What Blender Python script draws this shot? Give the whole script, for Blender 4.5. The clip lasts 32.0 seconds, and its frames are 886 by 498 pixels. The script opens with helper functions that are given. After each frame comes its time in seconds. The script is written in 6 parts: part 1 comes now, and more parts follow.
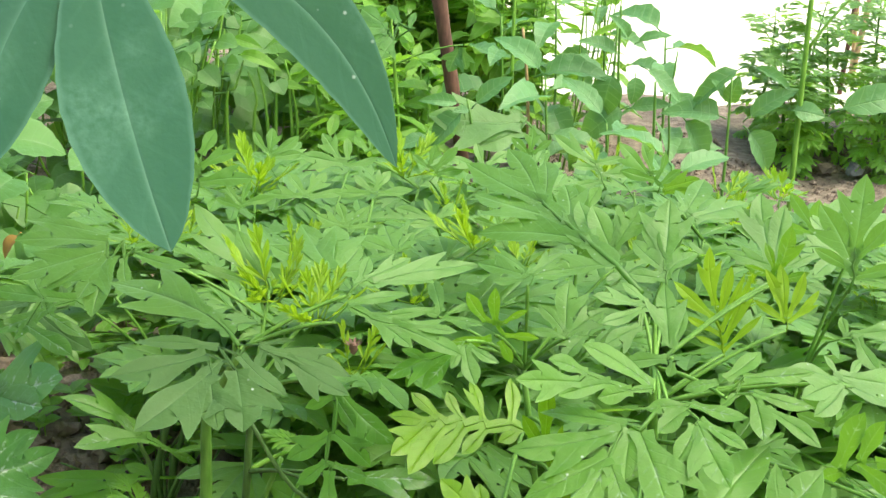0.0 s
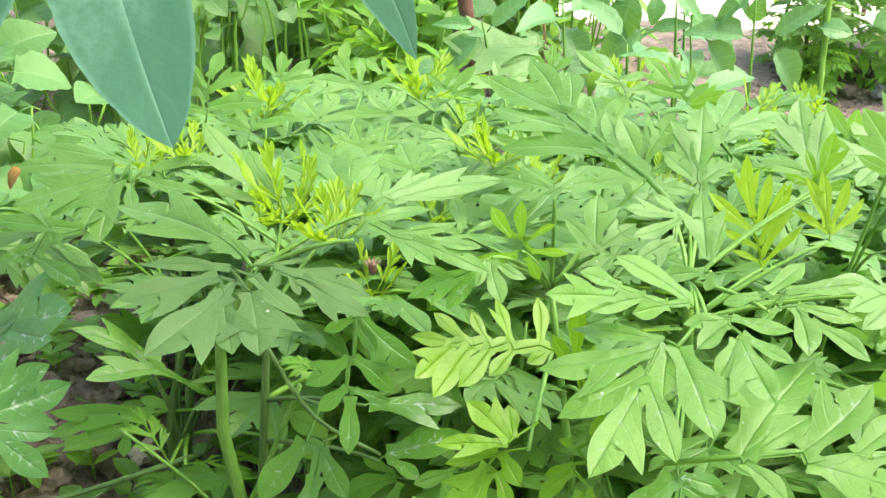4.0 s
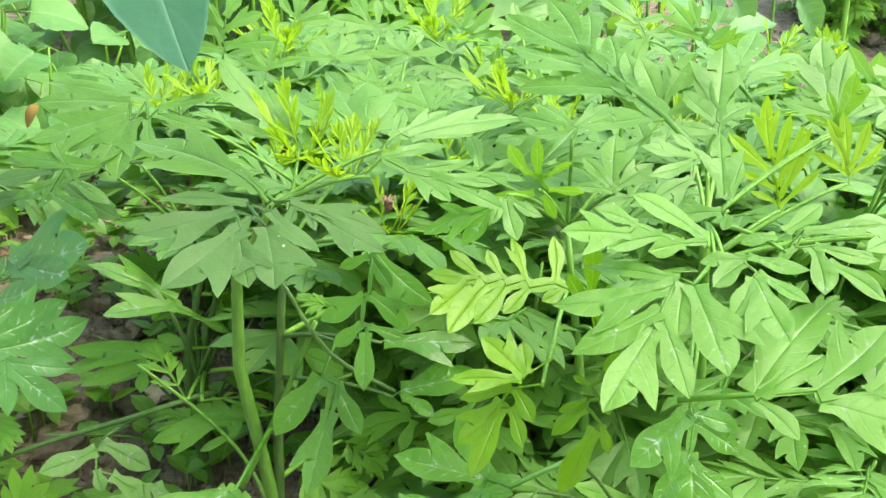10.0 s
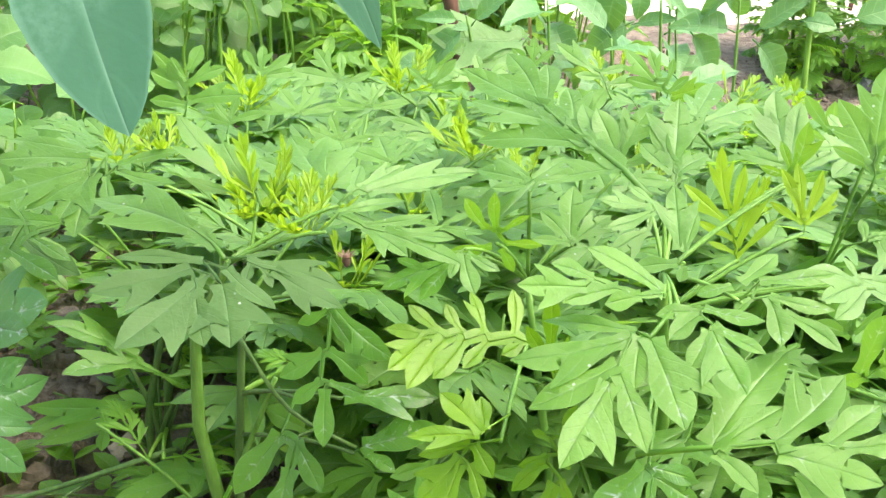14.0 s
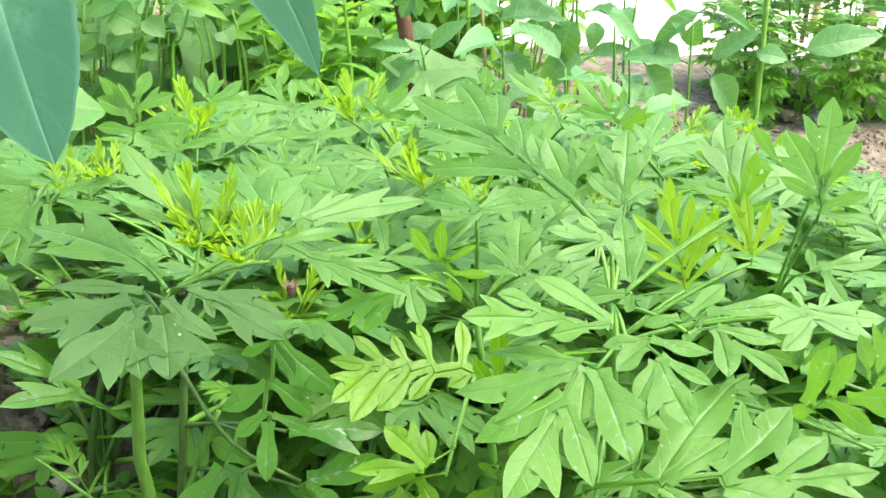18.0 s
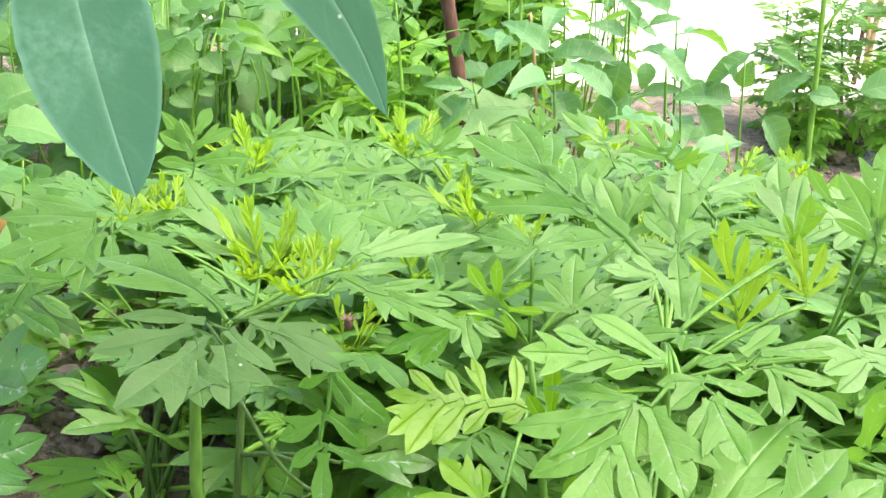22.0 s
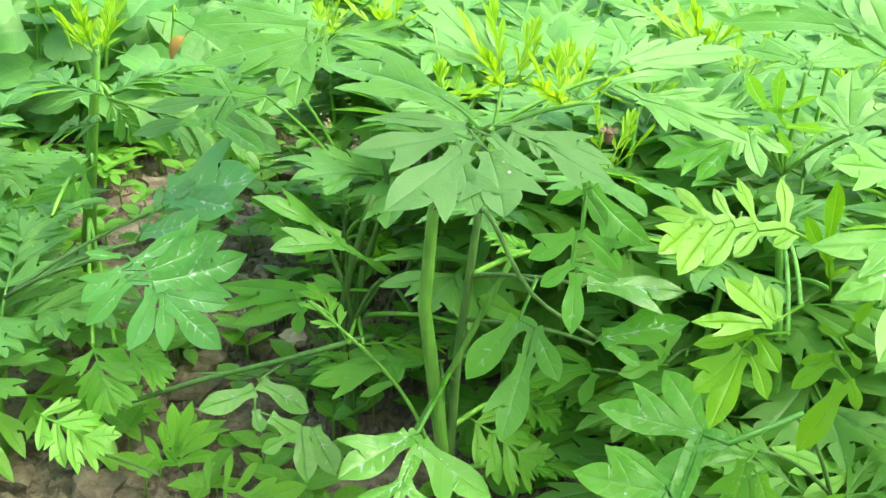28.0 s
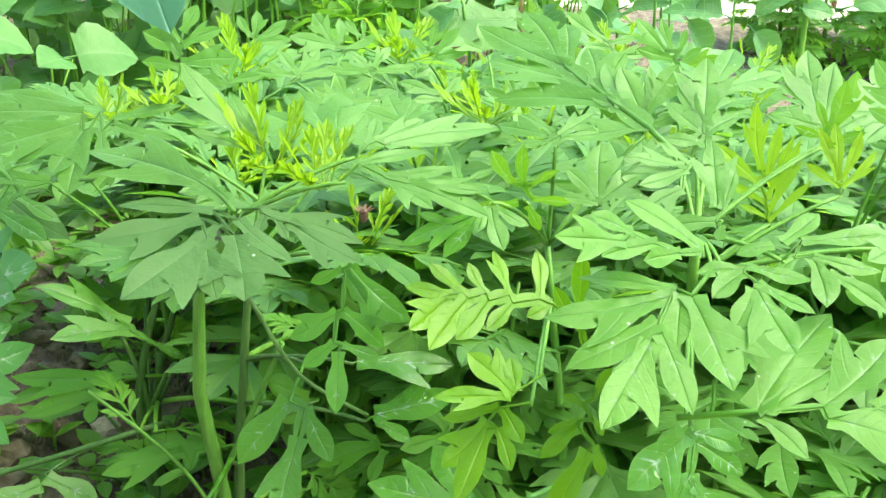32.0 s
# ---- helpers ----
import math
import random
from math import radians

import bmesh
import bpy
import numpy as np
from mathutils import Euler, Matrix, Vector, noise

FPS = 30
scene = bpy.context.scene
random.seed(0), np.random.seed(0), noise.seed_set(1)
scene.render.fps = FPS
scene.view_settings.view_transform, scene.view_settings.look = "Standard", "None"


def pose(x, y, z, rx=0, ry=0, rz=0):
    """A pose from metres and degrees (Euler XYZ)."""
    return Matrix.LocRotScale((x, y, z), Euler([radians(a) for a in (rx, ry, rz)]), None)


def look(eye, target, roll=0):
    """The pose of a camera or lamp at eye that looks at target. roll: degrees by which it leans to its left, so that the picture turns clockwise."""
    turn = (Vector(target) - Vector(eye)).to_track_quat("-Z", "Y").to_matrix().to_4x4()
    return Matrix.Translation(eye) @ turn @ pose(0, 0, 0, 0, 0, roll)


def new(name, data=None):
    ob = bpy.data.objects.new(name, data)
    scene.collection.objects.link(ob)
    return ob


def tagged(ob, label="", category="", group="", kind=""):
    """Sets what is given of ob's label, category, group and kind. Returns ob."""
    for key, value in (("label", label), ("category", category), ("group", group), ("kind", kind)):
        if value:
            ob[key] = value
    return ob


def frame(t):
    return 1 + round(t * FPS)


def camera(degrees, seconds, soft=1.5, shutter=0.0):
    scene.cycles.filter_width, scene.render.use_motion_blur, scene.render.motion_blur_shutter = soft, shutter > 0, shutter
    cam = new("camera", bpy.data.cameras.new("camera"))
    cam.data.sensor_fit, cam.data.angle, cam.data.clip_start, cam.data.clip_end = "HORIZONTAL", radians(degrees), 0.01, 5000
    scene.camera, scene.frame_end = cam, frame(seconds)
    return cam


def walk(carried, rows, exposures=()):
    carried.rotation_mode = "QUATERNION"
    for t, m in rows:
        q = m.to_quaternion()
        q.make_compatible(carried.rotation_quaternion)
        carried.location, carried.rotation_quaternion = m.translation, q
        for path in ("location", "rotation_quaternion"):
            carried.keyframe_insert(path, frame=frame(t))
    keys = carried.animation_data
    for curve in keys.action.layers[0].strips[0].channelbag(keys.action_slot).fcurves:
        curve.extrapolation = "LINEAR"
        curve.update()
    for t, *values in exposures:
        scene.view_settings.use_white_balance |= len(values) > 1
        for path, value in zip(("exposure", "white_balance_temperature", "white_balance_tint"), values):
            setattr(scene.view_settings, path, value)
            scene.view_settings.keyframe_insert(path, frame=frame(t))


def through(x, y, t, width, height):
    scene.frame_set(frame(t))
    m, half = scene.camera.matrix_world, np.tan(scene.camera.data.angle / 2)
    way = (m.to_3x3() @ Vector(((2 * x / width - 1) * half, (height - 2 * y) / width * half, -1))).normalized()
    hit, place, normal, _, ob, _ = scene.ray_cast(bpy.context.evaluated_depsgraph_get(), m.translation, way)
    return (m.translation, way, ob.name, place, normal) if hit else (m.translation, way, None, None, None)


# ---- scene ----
# ---- camera ----
cam = camera(43, 32.0, soft=1.5)
walk(cam, [
    (0.0, look((-0.0063, -0.0237, 0.6673), (0.0051, 0.9031, 0.2920), 1.38)),
    (0.5, look((-0.0188, 0.0001, 0.6412), (-0.0368, 0.9049, 0.2157), 0.42)),
    (1.0, look((-0.0130, 0.0115, 0.6339), (-0.0203, 0.9124, 0.1999), 0.42)),
    (1.5, look((-0.0132, 0.0116, 0.6332), (-0.0175, 0.9129, 0.2001), 0.32)),
    (2.0, look((-0.0134, 0.0075, 0.6358), (-0.0240, 0.9107, 0.2066), -0.12)),
    (2.5, look((-0.0128, 0.0067, 0.6370), (-0.0195, 0.9129, 0.2140), 0.02)),
    (4.5, look((-0.0105, 0.0036, 0.6379), (-0.0109, 0.9096, 0.2145), -0.03)),
    (5.0, look((-0.0116, 0.0047, 0.6370), (-0.0159, 0.9088, 0.2097), -0.19)),
    (5.5, look((-0.0139, 0.0061, 0.6353), (-0.0202, 0.9091, 0.2056), -0.26)),
    (6.0, look((-0.0164, 0.0037, 0.6321), (-0.0582, 0.8961, 0.1828), -0.52)),
    (6.5, look((-0.0205, 0.0013, 0.6280), (-0.0915, 0.8680, 0.1343), -1.13)),
    (7.0, look((-0.0253, -0.0151, 0.6375), (-0.1064, 0.8562, 0.1534), -1.49)),
    (7.5, look((-0.0252, -0.0275, 0.6460), (-0.1115, 0.8508, 0.1757), -1.83)),
    (8.0, look((-0.0209, -0.0193, 0.6404), (-0.0816, 0.8621, 0.1720), -0.84)),
    (8.5, look((-0.0164, -0.0093, 0.6342), (-0.0577, 0.8721, 0.1635), -0.25)),
    (9.0, look((-0.0116, -0.0068, 0.6339), (-0.0433, 0.8756, 0.1646), -0.11)),
    (9.5, look((-0.0104, -0.0006, 0.6309), (-0.0314, 0.8817, 0.1607), 0.04)),
    (10.0, look((-0.0104, 0.0010, 0.6304), (-0.0254, 0.8876, 0.1683), 0.15)),
    (10.5, look((-0.0072, 0.0024, 0.6307), (-0.0156, 0.8904, 0.1709), 0.35)),
    (11.0, look((-0.0063, 0.0022, 0.6315), (-0.0131, 0.8908, 0.1728), 0.26)),
    (11.5, look((-0.0055, 0.0041, 0.6303), (-0.0091, 0.8929, 0.1722), 0.31)),
    (12.0, look((-0.0038, 0.0066, 0.6293), (-0.0017, 0.8962, 0.1727), 0.41)),
    (12.5, look((-0.0011, 0.0039, 0.6336), (-0.0003, 0.8983, 0.1863), 0.13)),
    (13.0, look((0.0000, 0.0000, 0.6370), (-0.0000, 0.8998, 0.2006), -0.01)),
    (13.5, look((0.0004, 0.0010, 0.6371), (0.0033, 0.9047, 0.2090), -0.04)),
    (14.0, look((0.0003, 0.0043, 0.6349), (0.0060, 0.9089, 0.2087), 0.03)),
    (14.5, look((0.0001, 0.0078, 0.6314), (0.0118, 0.9097, 0.1996), 0.24)),
    (16.5, look((0.0033, 0.0151, 0.6279), (0.0358, 0.9189, 0.2012), 0.97)),
    (17.0, look((0.0028, 0.0181, 0.6266), (0.0405, 0.9216, 0.1996), 1.16)),
    (17.5, look((0.0043, 0.0143, 0.6294), (0.0418, 0.9232, 0.2142), 1.11)),
    (18.0, look((0.0082, 0.0119, 0.6324), (0.0497, 0.9262, 0.2294), 1.04)),
    (18.5, look((0.0062, 0.0166, 0.6282), (0.0531, 0.9305, 0.2249), 1.42)),
    (19.0, look((0.0052, 0.0190, 0.6260), (0.0505, 0.9328, 0.2225), 1.42)),
    (19.5, look((0.0013, 0.0169, 0.6250), (0.0081, 0.9302, 0.2178), 1.12)),
    (20.0, look((-0.0115, 0.0118, 0.6248), (-0.0309, 0.9205, 0.2079), 1.15)),
    (20.5, look((-0.0113, 0.0065, 0.6296), (-0.0272, 0.9215, 0.2265), 1.12)),
    (21.0, look((-0.0069, 0.0043, 0.6333), (-0.0133, 0.9234, 0.2394), 1.20)),
    (21.5, look((-0.0018, -0.0008, 0.6378), (-0.0067, 0.9244, 0.2584), 0.87)),
    (22.0, look((0.0012, 0.0027, 0.6360), (0.0028, 0.9302, 0.2623), 0.96)),
    (22.5, look((0.0024, 0.0106, 0.6321), (0.0098, 0.9378, 0.2577), 1.12)),
    (23.0, look((0.0037, 0.0129, 0.6308), (0.0201, 0.9406, 0.2579), 1.39)),
    (23.5, look((0.0056, 0.0101, 0.6327), (0.0265, 0.9421, 0.2707), 1.36)),
    (24.0, look((0.0082, 0.0084, 0.6346), (0.0318, 0.9426, 0.2786), 1.34)),
    (24.5, look((0.0080, 0.0122, 0.6317), (0.0333, 0.9438, 0.2690), 1.43)),
    (26.5, look((-0.0282, -0.0047, 0.6222), (0.0144, 0.9100, 0.2204), 1.05)),
    (27.0, look((-0.0659, -0.0001, 0.6232), (-0.0589, 0.9078, 0.2040), 1.63)),
    (27.5, look((-0.1133, -0.0045, 0.6177), (-0.1595, 0.8863, 0.1656), 2.15)),
    (28.0, look((-0.1068, 0.0241, 0.5877), (-0.1617, 0.8991, 0.1067), 1.30)),
    (28.5, look((-0.0871, 0.0542, 0.5690), (-0.1114, 0.9180, 0.0657), 1.68)),
    (29.0, look((-0.0809, 0.0581, 0.5653), (-0.0943, 0.9208, 0.0597), 2.06)),
    (29.5, look((-0.0771, 0.0656, 0.5586), (-0.0861, 0.9227, 0.0434), 2.09)),
    (30.0, look((-0.0762, 0.0659, 0.5588), (-0.0779, 0.9249, 0.0469), 2.34)),
    (30.5, look((-0.0667, 0.0657, 0.5627), (-0.0651, 0.9254, 0.0520), 2.43)),
    (31.0, look((-0.0545, 0.0519, 0.5759), (-0.0597, 0.9290, 0.0955), 1.53)),
    (31.5, look((-0.0371, 0.0373, 0.5858), (-0.0258, 0.9320, 0.1392), 1.17)),
    (32.0, look((-0.0312, 0.0258, 0.5959), (0.0050, 0.9308, 0.1720), 1.69)),
], exposures=[(0.0, 2.08, 7250, -5.0), (0.6, 2.55, 6950, 4.0), (5.8, 2.58, 6950, 4.0), (7.0, 2.61, 7150, -5.0), (11.5, 2.56, 7150, -6.0), (13.0, 2.58, 7050, 6.0), (14.5, 2.58, 7050, 6.0), (17.0, 2.55, 6800, -8.0), (19.0, 2.55, 6950, 1.0), (20.0, 2.55, 6950, 6.0), (23.3, 2.50, 6950, 4.0), (24.5, 2.36, 6900, 4.0), (27.0, 2.60, 7150, 3.0), (28.0, 2.86, 7150, -22.0), (29.0, 2.88, 7250, -14.0), (31.0, 2.72, 7200, -10.0), (32.0, 2.60, 7000, -16.0)])


# ---- light ----
SUN_ELEV, SUN_AZ = radians(60), radians(98)
world = bpy.data.worlds.new("sky")
scene.world = world
world.use_nodes = True
wn = world.node_tree
sky = wn.nodes.new("ShaderNodeTexSky")
sky.sky_type, sky.sun_disc = "NISHITA", False
sky.sun_elevation, sky.sun_rotation = SUN_ELEV, SUN_AZ
sky.air_density, sky.dust_density = 1.0, 4.0
wn.links.new(sky.outputs[0], wn.nodes["Background"].inputs[0])
wn.nodes["Background"].inputs[1].default_value = 0.15
sun = new("sun", bpy.data.lights.new("sun", "SUN"))
sun.data.energy, sun.data.angle, sun.data.color = 0.5, radians(60), (1.0, 0.96, 0.88)
sun.matrix_world = look((math.sin(SUN_AZ) * math.cos(SUN_ELEV), math.cos(SUN_AZ) * math.cos(SUN_ELEV), math.sin(SUN_ELEV)), (0, 0, 0))


# ---- materials ----
class Nodes:
    """Short names for building a node material."""

    def __init__(self, name):
        self.mat = bpy.data.materials.new(name)
        self.mat.use_nodes = True
        self.t = self.mat.node_tree
        self.t.nodes.clear()
        self.out = self.t.nodes.new("ShaderNodeOutputMaterial")

    def node(self, kind, **values):
        n = self.t.nodes.new("ShaderNode" + kind)
        for key, v in values.items():
            n.inputs[key].default_value = v
        return n

    def link(self, a, b):
        self.t.links.new(a, b)

    def noise(self, scale, detail=4.0, rough=0.55, vec=None):
        n = self.node("TexNoise", Scale=scale, Detail=detail, Roughness=rough)
        if vec is not None:
            self.link(vec, n.inputs["Vector"])
        return n.outputs["Fac"]

    def span(self, v, a, b, c=0.0, d=1.0):
        n = self.node("MapRange")
        n.inputs[1].default_value, n.inputs[2].default_value, n.inputs[3].default_value, n.inputs[4].default_value = a, b, c, d
        self.link(v, n.inputs[0])
        return n.outputs[0]

    def mix(self, fac, a, b, kind="MIX"):
        n = self.t.nodes.new("ShaderNodeMix")
        n.data_type, n.blend_type = "RGBA", kind
        for v, s in ((fac, n.inputs[0]), (a, n.inputs[6]), (b, n.inputs[7])):
            if isinstance(v, (int, float)):
                s.default_value = v
            elif isinstance(v, tuple):
                s.default_value = (*v, 1.0)
            else:
                self.link(v, s)
        return n.outputs[2]

    def maths(self, op, a, b=0.0):
        n = self.t.nodes.new("ShaderNodeMath")
        n.operation = op
        for v, s in ((a, n.inputs[0]), (b, n.inputs[1])):
            if isinstance(v, (int, float)):
                s.default_value = v
            else:
                self.link(v, s)
        return n.outputs[0]

    def bump(self, height, strength, distance):
        n = self.node("Bump", Strength=strength, Distance=distance)
        self.link(height, n.inputs["Height"])
        return n.outputs[0]


def leaf_material(name, deep, light, rib, through=(0.30, 0.55, 0.04), gloss=0.40, thin=0.5, vein=1.0, spots=0.0, rough_skin=3.0, blotch=0.0, shine=0.5, ribbed=0.45, wet=0.0, streak=0.0):
    """Living leaf: pale ribs, mottled green, light that shines through, soft sheen."""
    n = Nodes(name)
    pos = n.node("NewGeometry").outputs["Position"]
    info = n.node("ObjectInfo").outputs["Random"]
    ribs, side = n.node("Attribute"), n.node("Attribute")
    ribs.attribute_name, side.attribute_name = "rib", "vein"
    mottle = n.noise(38.0, 3.0, 0.6, pos)
    grain = n.noise(420.0, 2.0, 0.6, pos)
    col = n.mix(n.span(n.maths("ADD", n.maths("MULTIPLY", mottle, 0.6), n.maths("MULTIPLY", info, 0.5)), 0.25, 0.85), deep, light)
    col = n.mix(n.span(grain, 0.35, 0.7, 0.0, 0.22), col, light)
    line = n.maths("POWER", ribs.outputs["Fac"], 16.0)
    herring = n.maths("MULTIPLY", n.span(n.maths("SINE", side.outputs["Fac"]), 0.86, 1.0), 0.18 * vein)
    col = n.mix(herring, col, rib)
    col = n.mix(n.maths("MULTIPLY", line, ribbed), col, rib)
    col = n.mix(n.span(ribs.outputs["Fac"], 0.10, 0.02, 0.0, 0.28), col, rib)
    # Pale dots for white specks and for droplet glints, painted into the colour.
    if spots:
        dots = n.node("TexVoronoi", Scale=95.0)
        n.link(pos, dots.inputs["Vector"])
        mask = n.maths("MULTIPLY", n.span(dots.outputs["Distance"], 0.10, 0.04), n.span(n.noise(16.0, 2.0, 0.5, pos), 0.48, 0.6, 0.0, spots))
        col = n.mix(mask, col, (0.72, 0.78, 0.68))
    # Wet glints along rib and side veins, painted as pale streaks.
    if streak:
        runs = n.maths("MULTIPLY", n.span(n.maths("SINE", side.outputs["Fac"]), 0.55, 0.95), n.span(ribs.outputs["Fac"], 0.25, 0.8))
        runs = n.maths("MAXIMUM", runs, n.span(ribs.outputs["Fac"], 0.90, 0.97))
        runs = n.maths("MULTIPLY", runs, n.span(n.noise(110.0, 3.0, 0.65, pos), 0.50, 0.62, 0.0, streak))
        runs = n.maths("MULTIPLY", runs, n.span(n.noise(22.0, 2.0, 0.5, pos), 0.42, 0.56))
        col = n.mix(runs, col, (0.70, 0.78, 0.70))
    if blotch:
        pale = n.maths("MULTIPLY", n.span(n.noise(26.0, 2.0, 0.5, pos), 0.55, 0.70, 0.0, blotch), n.span(n.noise(300.0, 3.0, 0.6, pos), 0.3, 0.7))
        col = n.mix(pale, col, rib)
    b = n.node("BsdfPrincipled", Roughness=gloss)
    b.inputs["Specular IOR Level"].default_value = shine
    b.inputs["Coat Weight"].default_value, b.inputs["Coat Roughness"].default_value = wet, 0.12
    n.link(col, b.inputs["Base Color"])
    n.link(n.span(mottle, 0.3, 0.75, gloss - 0.1, gloss + 0.14), b.inputs["Roughness"])
    h = n.maths("ADD", n.maths("MULTIPLY", herring, -2.0), n.maths("ADD", n.maths("MULTIPLY", line, -2.6 * ribbed), n.maths("MULTIPLY", grain, min(0.35, 0.2 * rough_skin))))
    soft = n.noise(75.0, 3.0, 0.5, pos)
    h = n.maths("ADD", h, n.maths("MULTIPLY", soft, rough_skin))
    normal = n.bump(h, 0.55, 0.0014)
    n.link(normal, b.inputs["Normal"])
    tr = n.node("BsdfTranslucent")
    n.link(n.mix(0.65, col, through), tr.inputs["Color"])
    mixer = n.node("MixShader", Fac=thin)
    n.link(b.outputs[0], mixer.inputs[1])
    n.link(tr.outputs[0], mixer.inputs[2])
    n.link(mixer.outputs[0], n.out.inputs[0])
    return n.mat


def stalk_material(name, a, b, streak=60.0, rough=0.5):
    n = Nodes(name)
    tc = n.node("NewGeometry").outputs["Position"]
    m = n.node("Mapping")
    m.inputs["Scale"].default_value = (1.0, 1.0, 0.12)
    n.link(tc, m.inputs["Vector"])
    lines = n.noise(streak * 6, 3.0, 0.6, m.outputs[0])
    blot = n.noise(30.0, 3.0, 0.6, tc)
    col = n.mix(n.span(n.maths("ADD", n.maths("MULTIPLY", lines, 0.5), n.maths("MULTIPLY", blot, 0.5)), 0.35, 0.66), a, b)
    s = n.node("BsdfPrincipled", Roughness=rough)
    s.inputs["Specular IOR Level"].default_value = 0.3
    n.link(col, s.inputs["Base Color"])
    n.link(n.bump(lines, 0.4, 0.001), s.inputs["Normal"])
    n.link(s.outputs[0], n.out.inputs[0])
    return n.mat


def earth_material(name, a, b, c, fine=160.0, rough=0.95, relief=0.004):
    n = Nodes(name)
    pos = n.node("NewGeometry").outputs["Position"]
    big, mid, small = n.noise(7.0, 4.0, 0.6, pos), n.noise(45.0, 5.0, 0.65, pos), n.noise(fine * 2, 4.0, 0.7, pos)
    col = n.mix(n.span(mid, 0.36, 0.66), a, b)
    col = n.mix(n.span(big, 0.45, 0.7, 0.0, 0.6), col, c)
    col = n.mix(n.span(small, 0.55, 0.75, 0.0, 0.5), col, b)
    s = n.node("BsdfPrincipled", Roughness=rough)
    n.link(col, s.inputs["Base Color"])
    n.link(n.bump(n.maths("ADD", mid, n.maths("MULTIPLY", small, 0.5)), 0.8, relief), s.inputs["Normal"])
    n.link(s.outputs[0], n.out.inputs[0])
    return n.mat


M_LEAF = leaf_material("marigold_leaf", (0.086, 0.214, 0.035), (0.136, 0.282, 0.062), (0.25, 0.44, 0.20), spots=0.85, vein=0.5, gloss=0.47, thin=0.5, shine=0.62)
# Darker marigold leaf: shade of the overhanging bush is put into its colour.
M_DULL_SHADED = leaf_material("dull_shaded_marigold_leaf", (0.040, 0.101, 0.025), (0.064, 0.136, 0.040), (0.12, 0.23, 0.09), spots=0.85, vein=0.3, gloss=0.58, thin=0.33, shine=0.35, ribbed=0.3)
M_BROAD = leaf_material("broad_marigold_leaf", (0.076, 0.205, 0.022), (0.118, 0.268, 0.038), (0.22, 0.40, 0.12), spots=0.85, vein=0.6, gloss=0.45, thin=0.5, through=(0.28, 0.55, 0.03), shine=0.55, streak=0.3)
M_MID = leaf_material("green_marigold_leaf", (0.062, 0.180, 0.022), (0.105, 0.255, 0.036), (0.20, 0.38, 0.12), vein=0.6, spots=0.8, thin=0.5, through=(0.26, 0.56, 0.03), gloss=0.42, shine=0.6, streak=0.4)
# Same leaf lower down, its colour brightened to offset deep shade under the canopy.
M_LEAF_LOW_LIT = leaf_material("marigold_leaf_low_lit", (0.122, 0.305, 0.036), (0.188, 0.398, 0.060), (0.27, 0.47, 0.13), vein=0.6, spots=0.4, thin=0.56, through=(0.42, 0.70, 0.06))
M_YOUNG = leaf_material("marigold_young_leaf", (0.190, 0.345, 0.018), (0.270, 0.440, 0.032), (0.34, 0.50, 0.09), through=(0.40, 0.58, 0.02), thin=0.5, vein=0.4)
M_GLOSSY = leaf_material("glossy_marigold_leaf", (0.085, 0.245, 0.012), (0.138, 0.320, 0.022), (0.26, 0.48, 0.09), through=(0.36, 0.58, 0.02), gloss=0.33, shine=0.65, vein=0.7, spots=0.6, streak=0.5)
M_LIME = leaf_material("lime_marigold_leaf", (0.090, 0.228, 0.006), (0.142, 0.295, 0.010), (0.26, 0.44, 0.04), through=(0.30, 0.50, 0.010), gloss=0.36, shine=0.5, vein=0.7)
M_SPECK = leaf_material("speckled_marigold_leaf", (0.066, 0.215, 0.055), (0.102, 0.295, 0.085), (0.24, 0.44, 0.22), spots=1.0, blotch=0.25, vein=0.6, gloss=0.4, shine=0.7, wet=0.2, streak=0.8)
M_WET = leaf_material("wet_marigold_leaf", (0.072, 0.230, 0.024), (0.122, 0.300, 0.040), (0.30, 0.52, 0.12), gloss=0.3, spots=1.0, shine=0.7, vein=0.7, wet=0.3, streak=0.9)
M_HANG = leaf_material("cassava_leaf", (0.016, 0.084, 0.049), (0.027, 0.109, 0.065), (0.17, 0.34, 0.24), thin=0.15, vein=0.12, spots=0.5, gloss=0.6, rough_skin=0.6, blotch=0.30, shine=0.4, ribbed=0.2)
M_PEPPER = leaf_material("pepper_leaf", (0.048, 0.150, 0.045), (0.105, 0.250, 0.085), (0.22, 0.38, 0.16), gloss=0.4, vein=1.8, thin=0.35, shine=0.45)
M_HEART = leaf_material("vine_leaf", (0.072, 0.190, 0.042), (0.130, 0.280, 0.075), (0.26, 0.40, 0.17), vein=0.6)
M_WEED = leaf_material("weed_leaf", (0.090, 0.240, 0.022), (0.190, 0.385, 0.050), (0.35, 0.52, 0.15))
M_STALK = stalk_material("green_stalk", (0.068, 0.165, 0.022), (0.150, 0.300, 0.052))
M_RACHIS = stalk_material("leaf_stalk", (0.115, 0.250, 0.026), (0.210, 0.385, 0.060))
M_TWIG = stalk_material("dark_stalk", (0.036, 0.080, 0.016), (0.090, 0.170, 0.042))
M_STAKE = stalk_material("red_brown_stake", (0.055, 0.026, 0.018), (0.165, 0.082, 0.058), 40.0, 0.85)
M_DRY = stalk_material("dry_stick", (0.25, 0.16, 0.07), (0.50, 0.36, 0.20), 30.0, 0.8)
M_SOIL = earth_material("garden_soil", (0.092, 0.066, 0.048), (0.290, 0.224, 0.174), (0.062, 0.045, 0.034), relief=0.009)
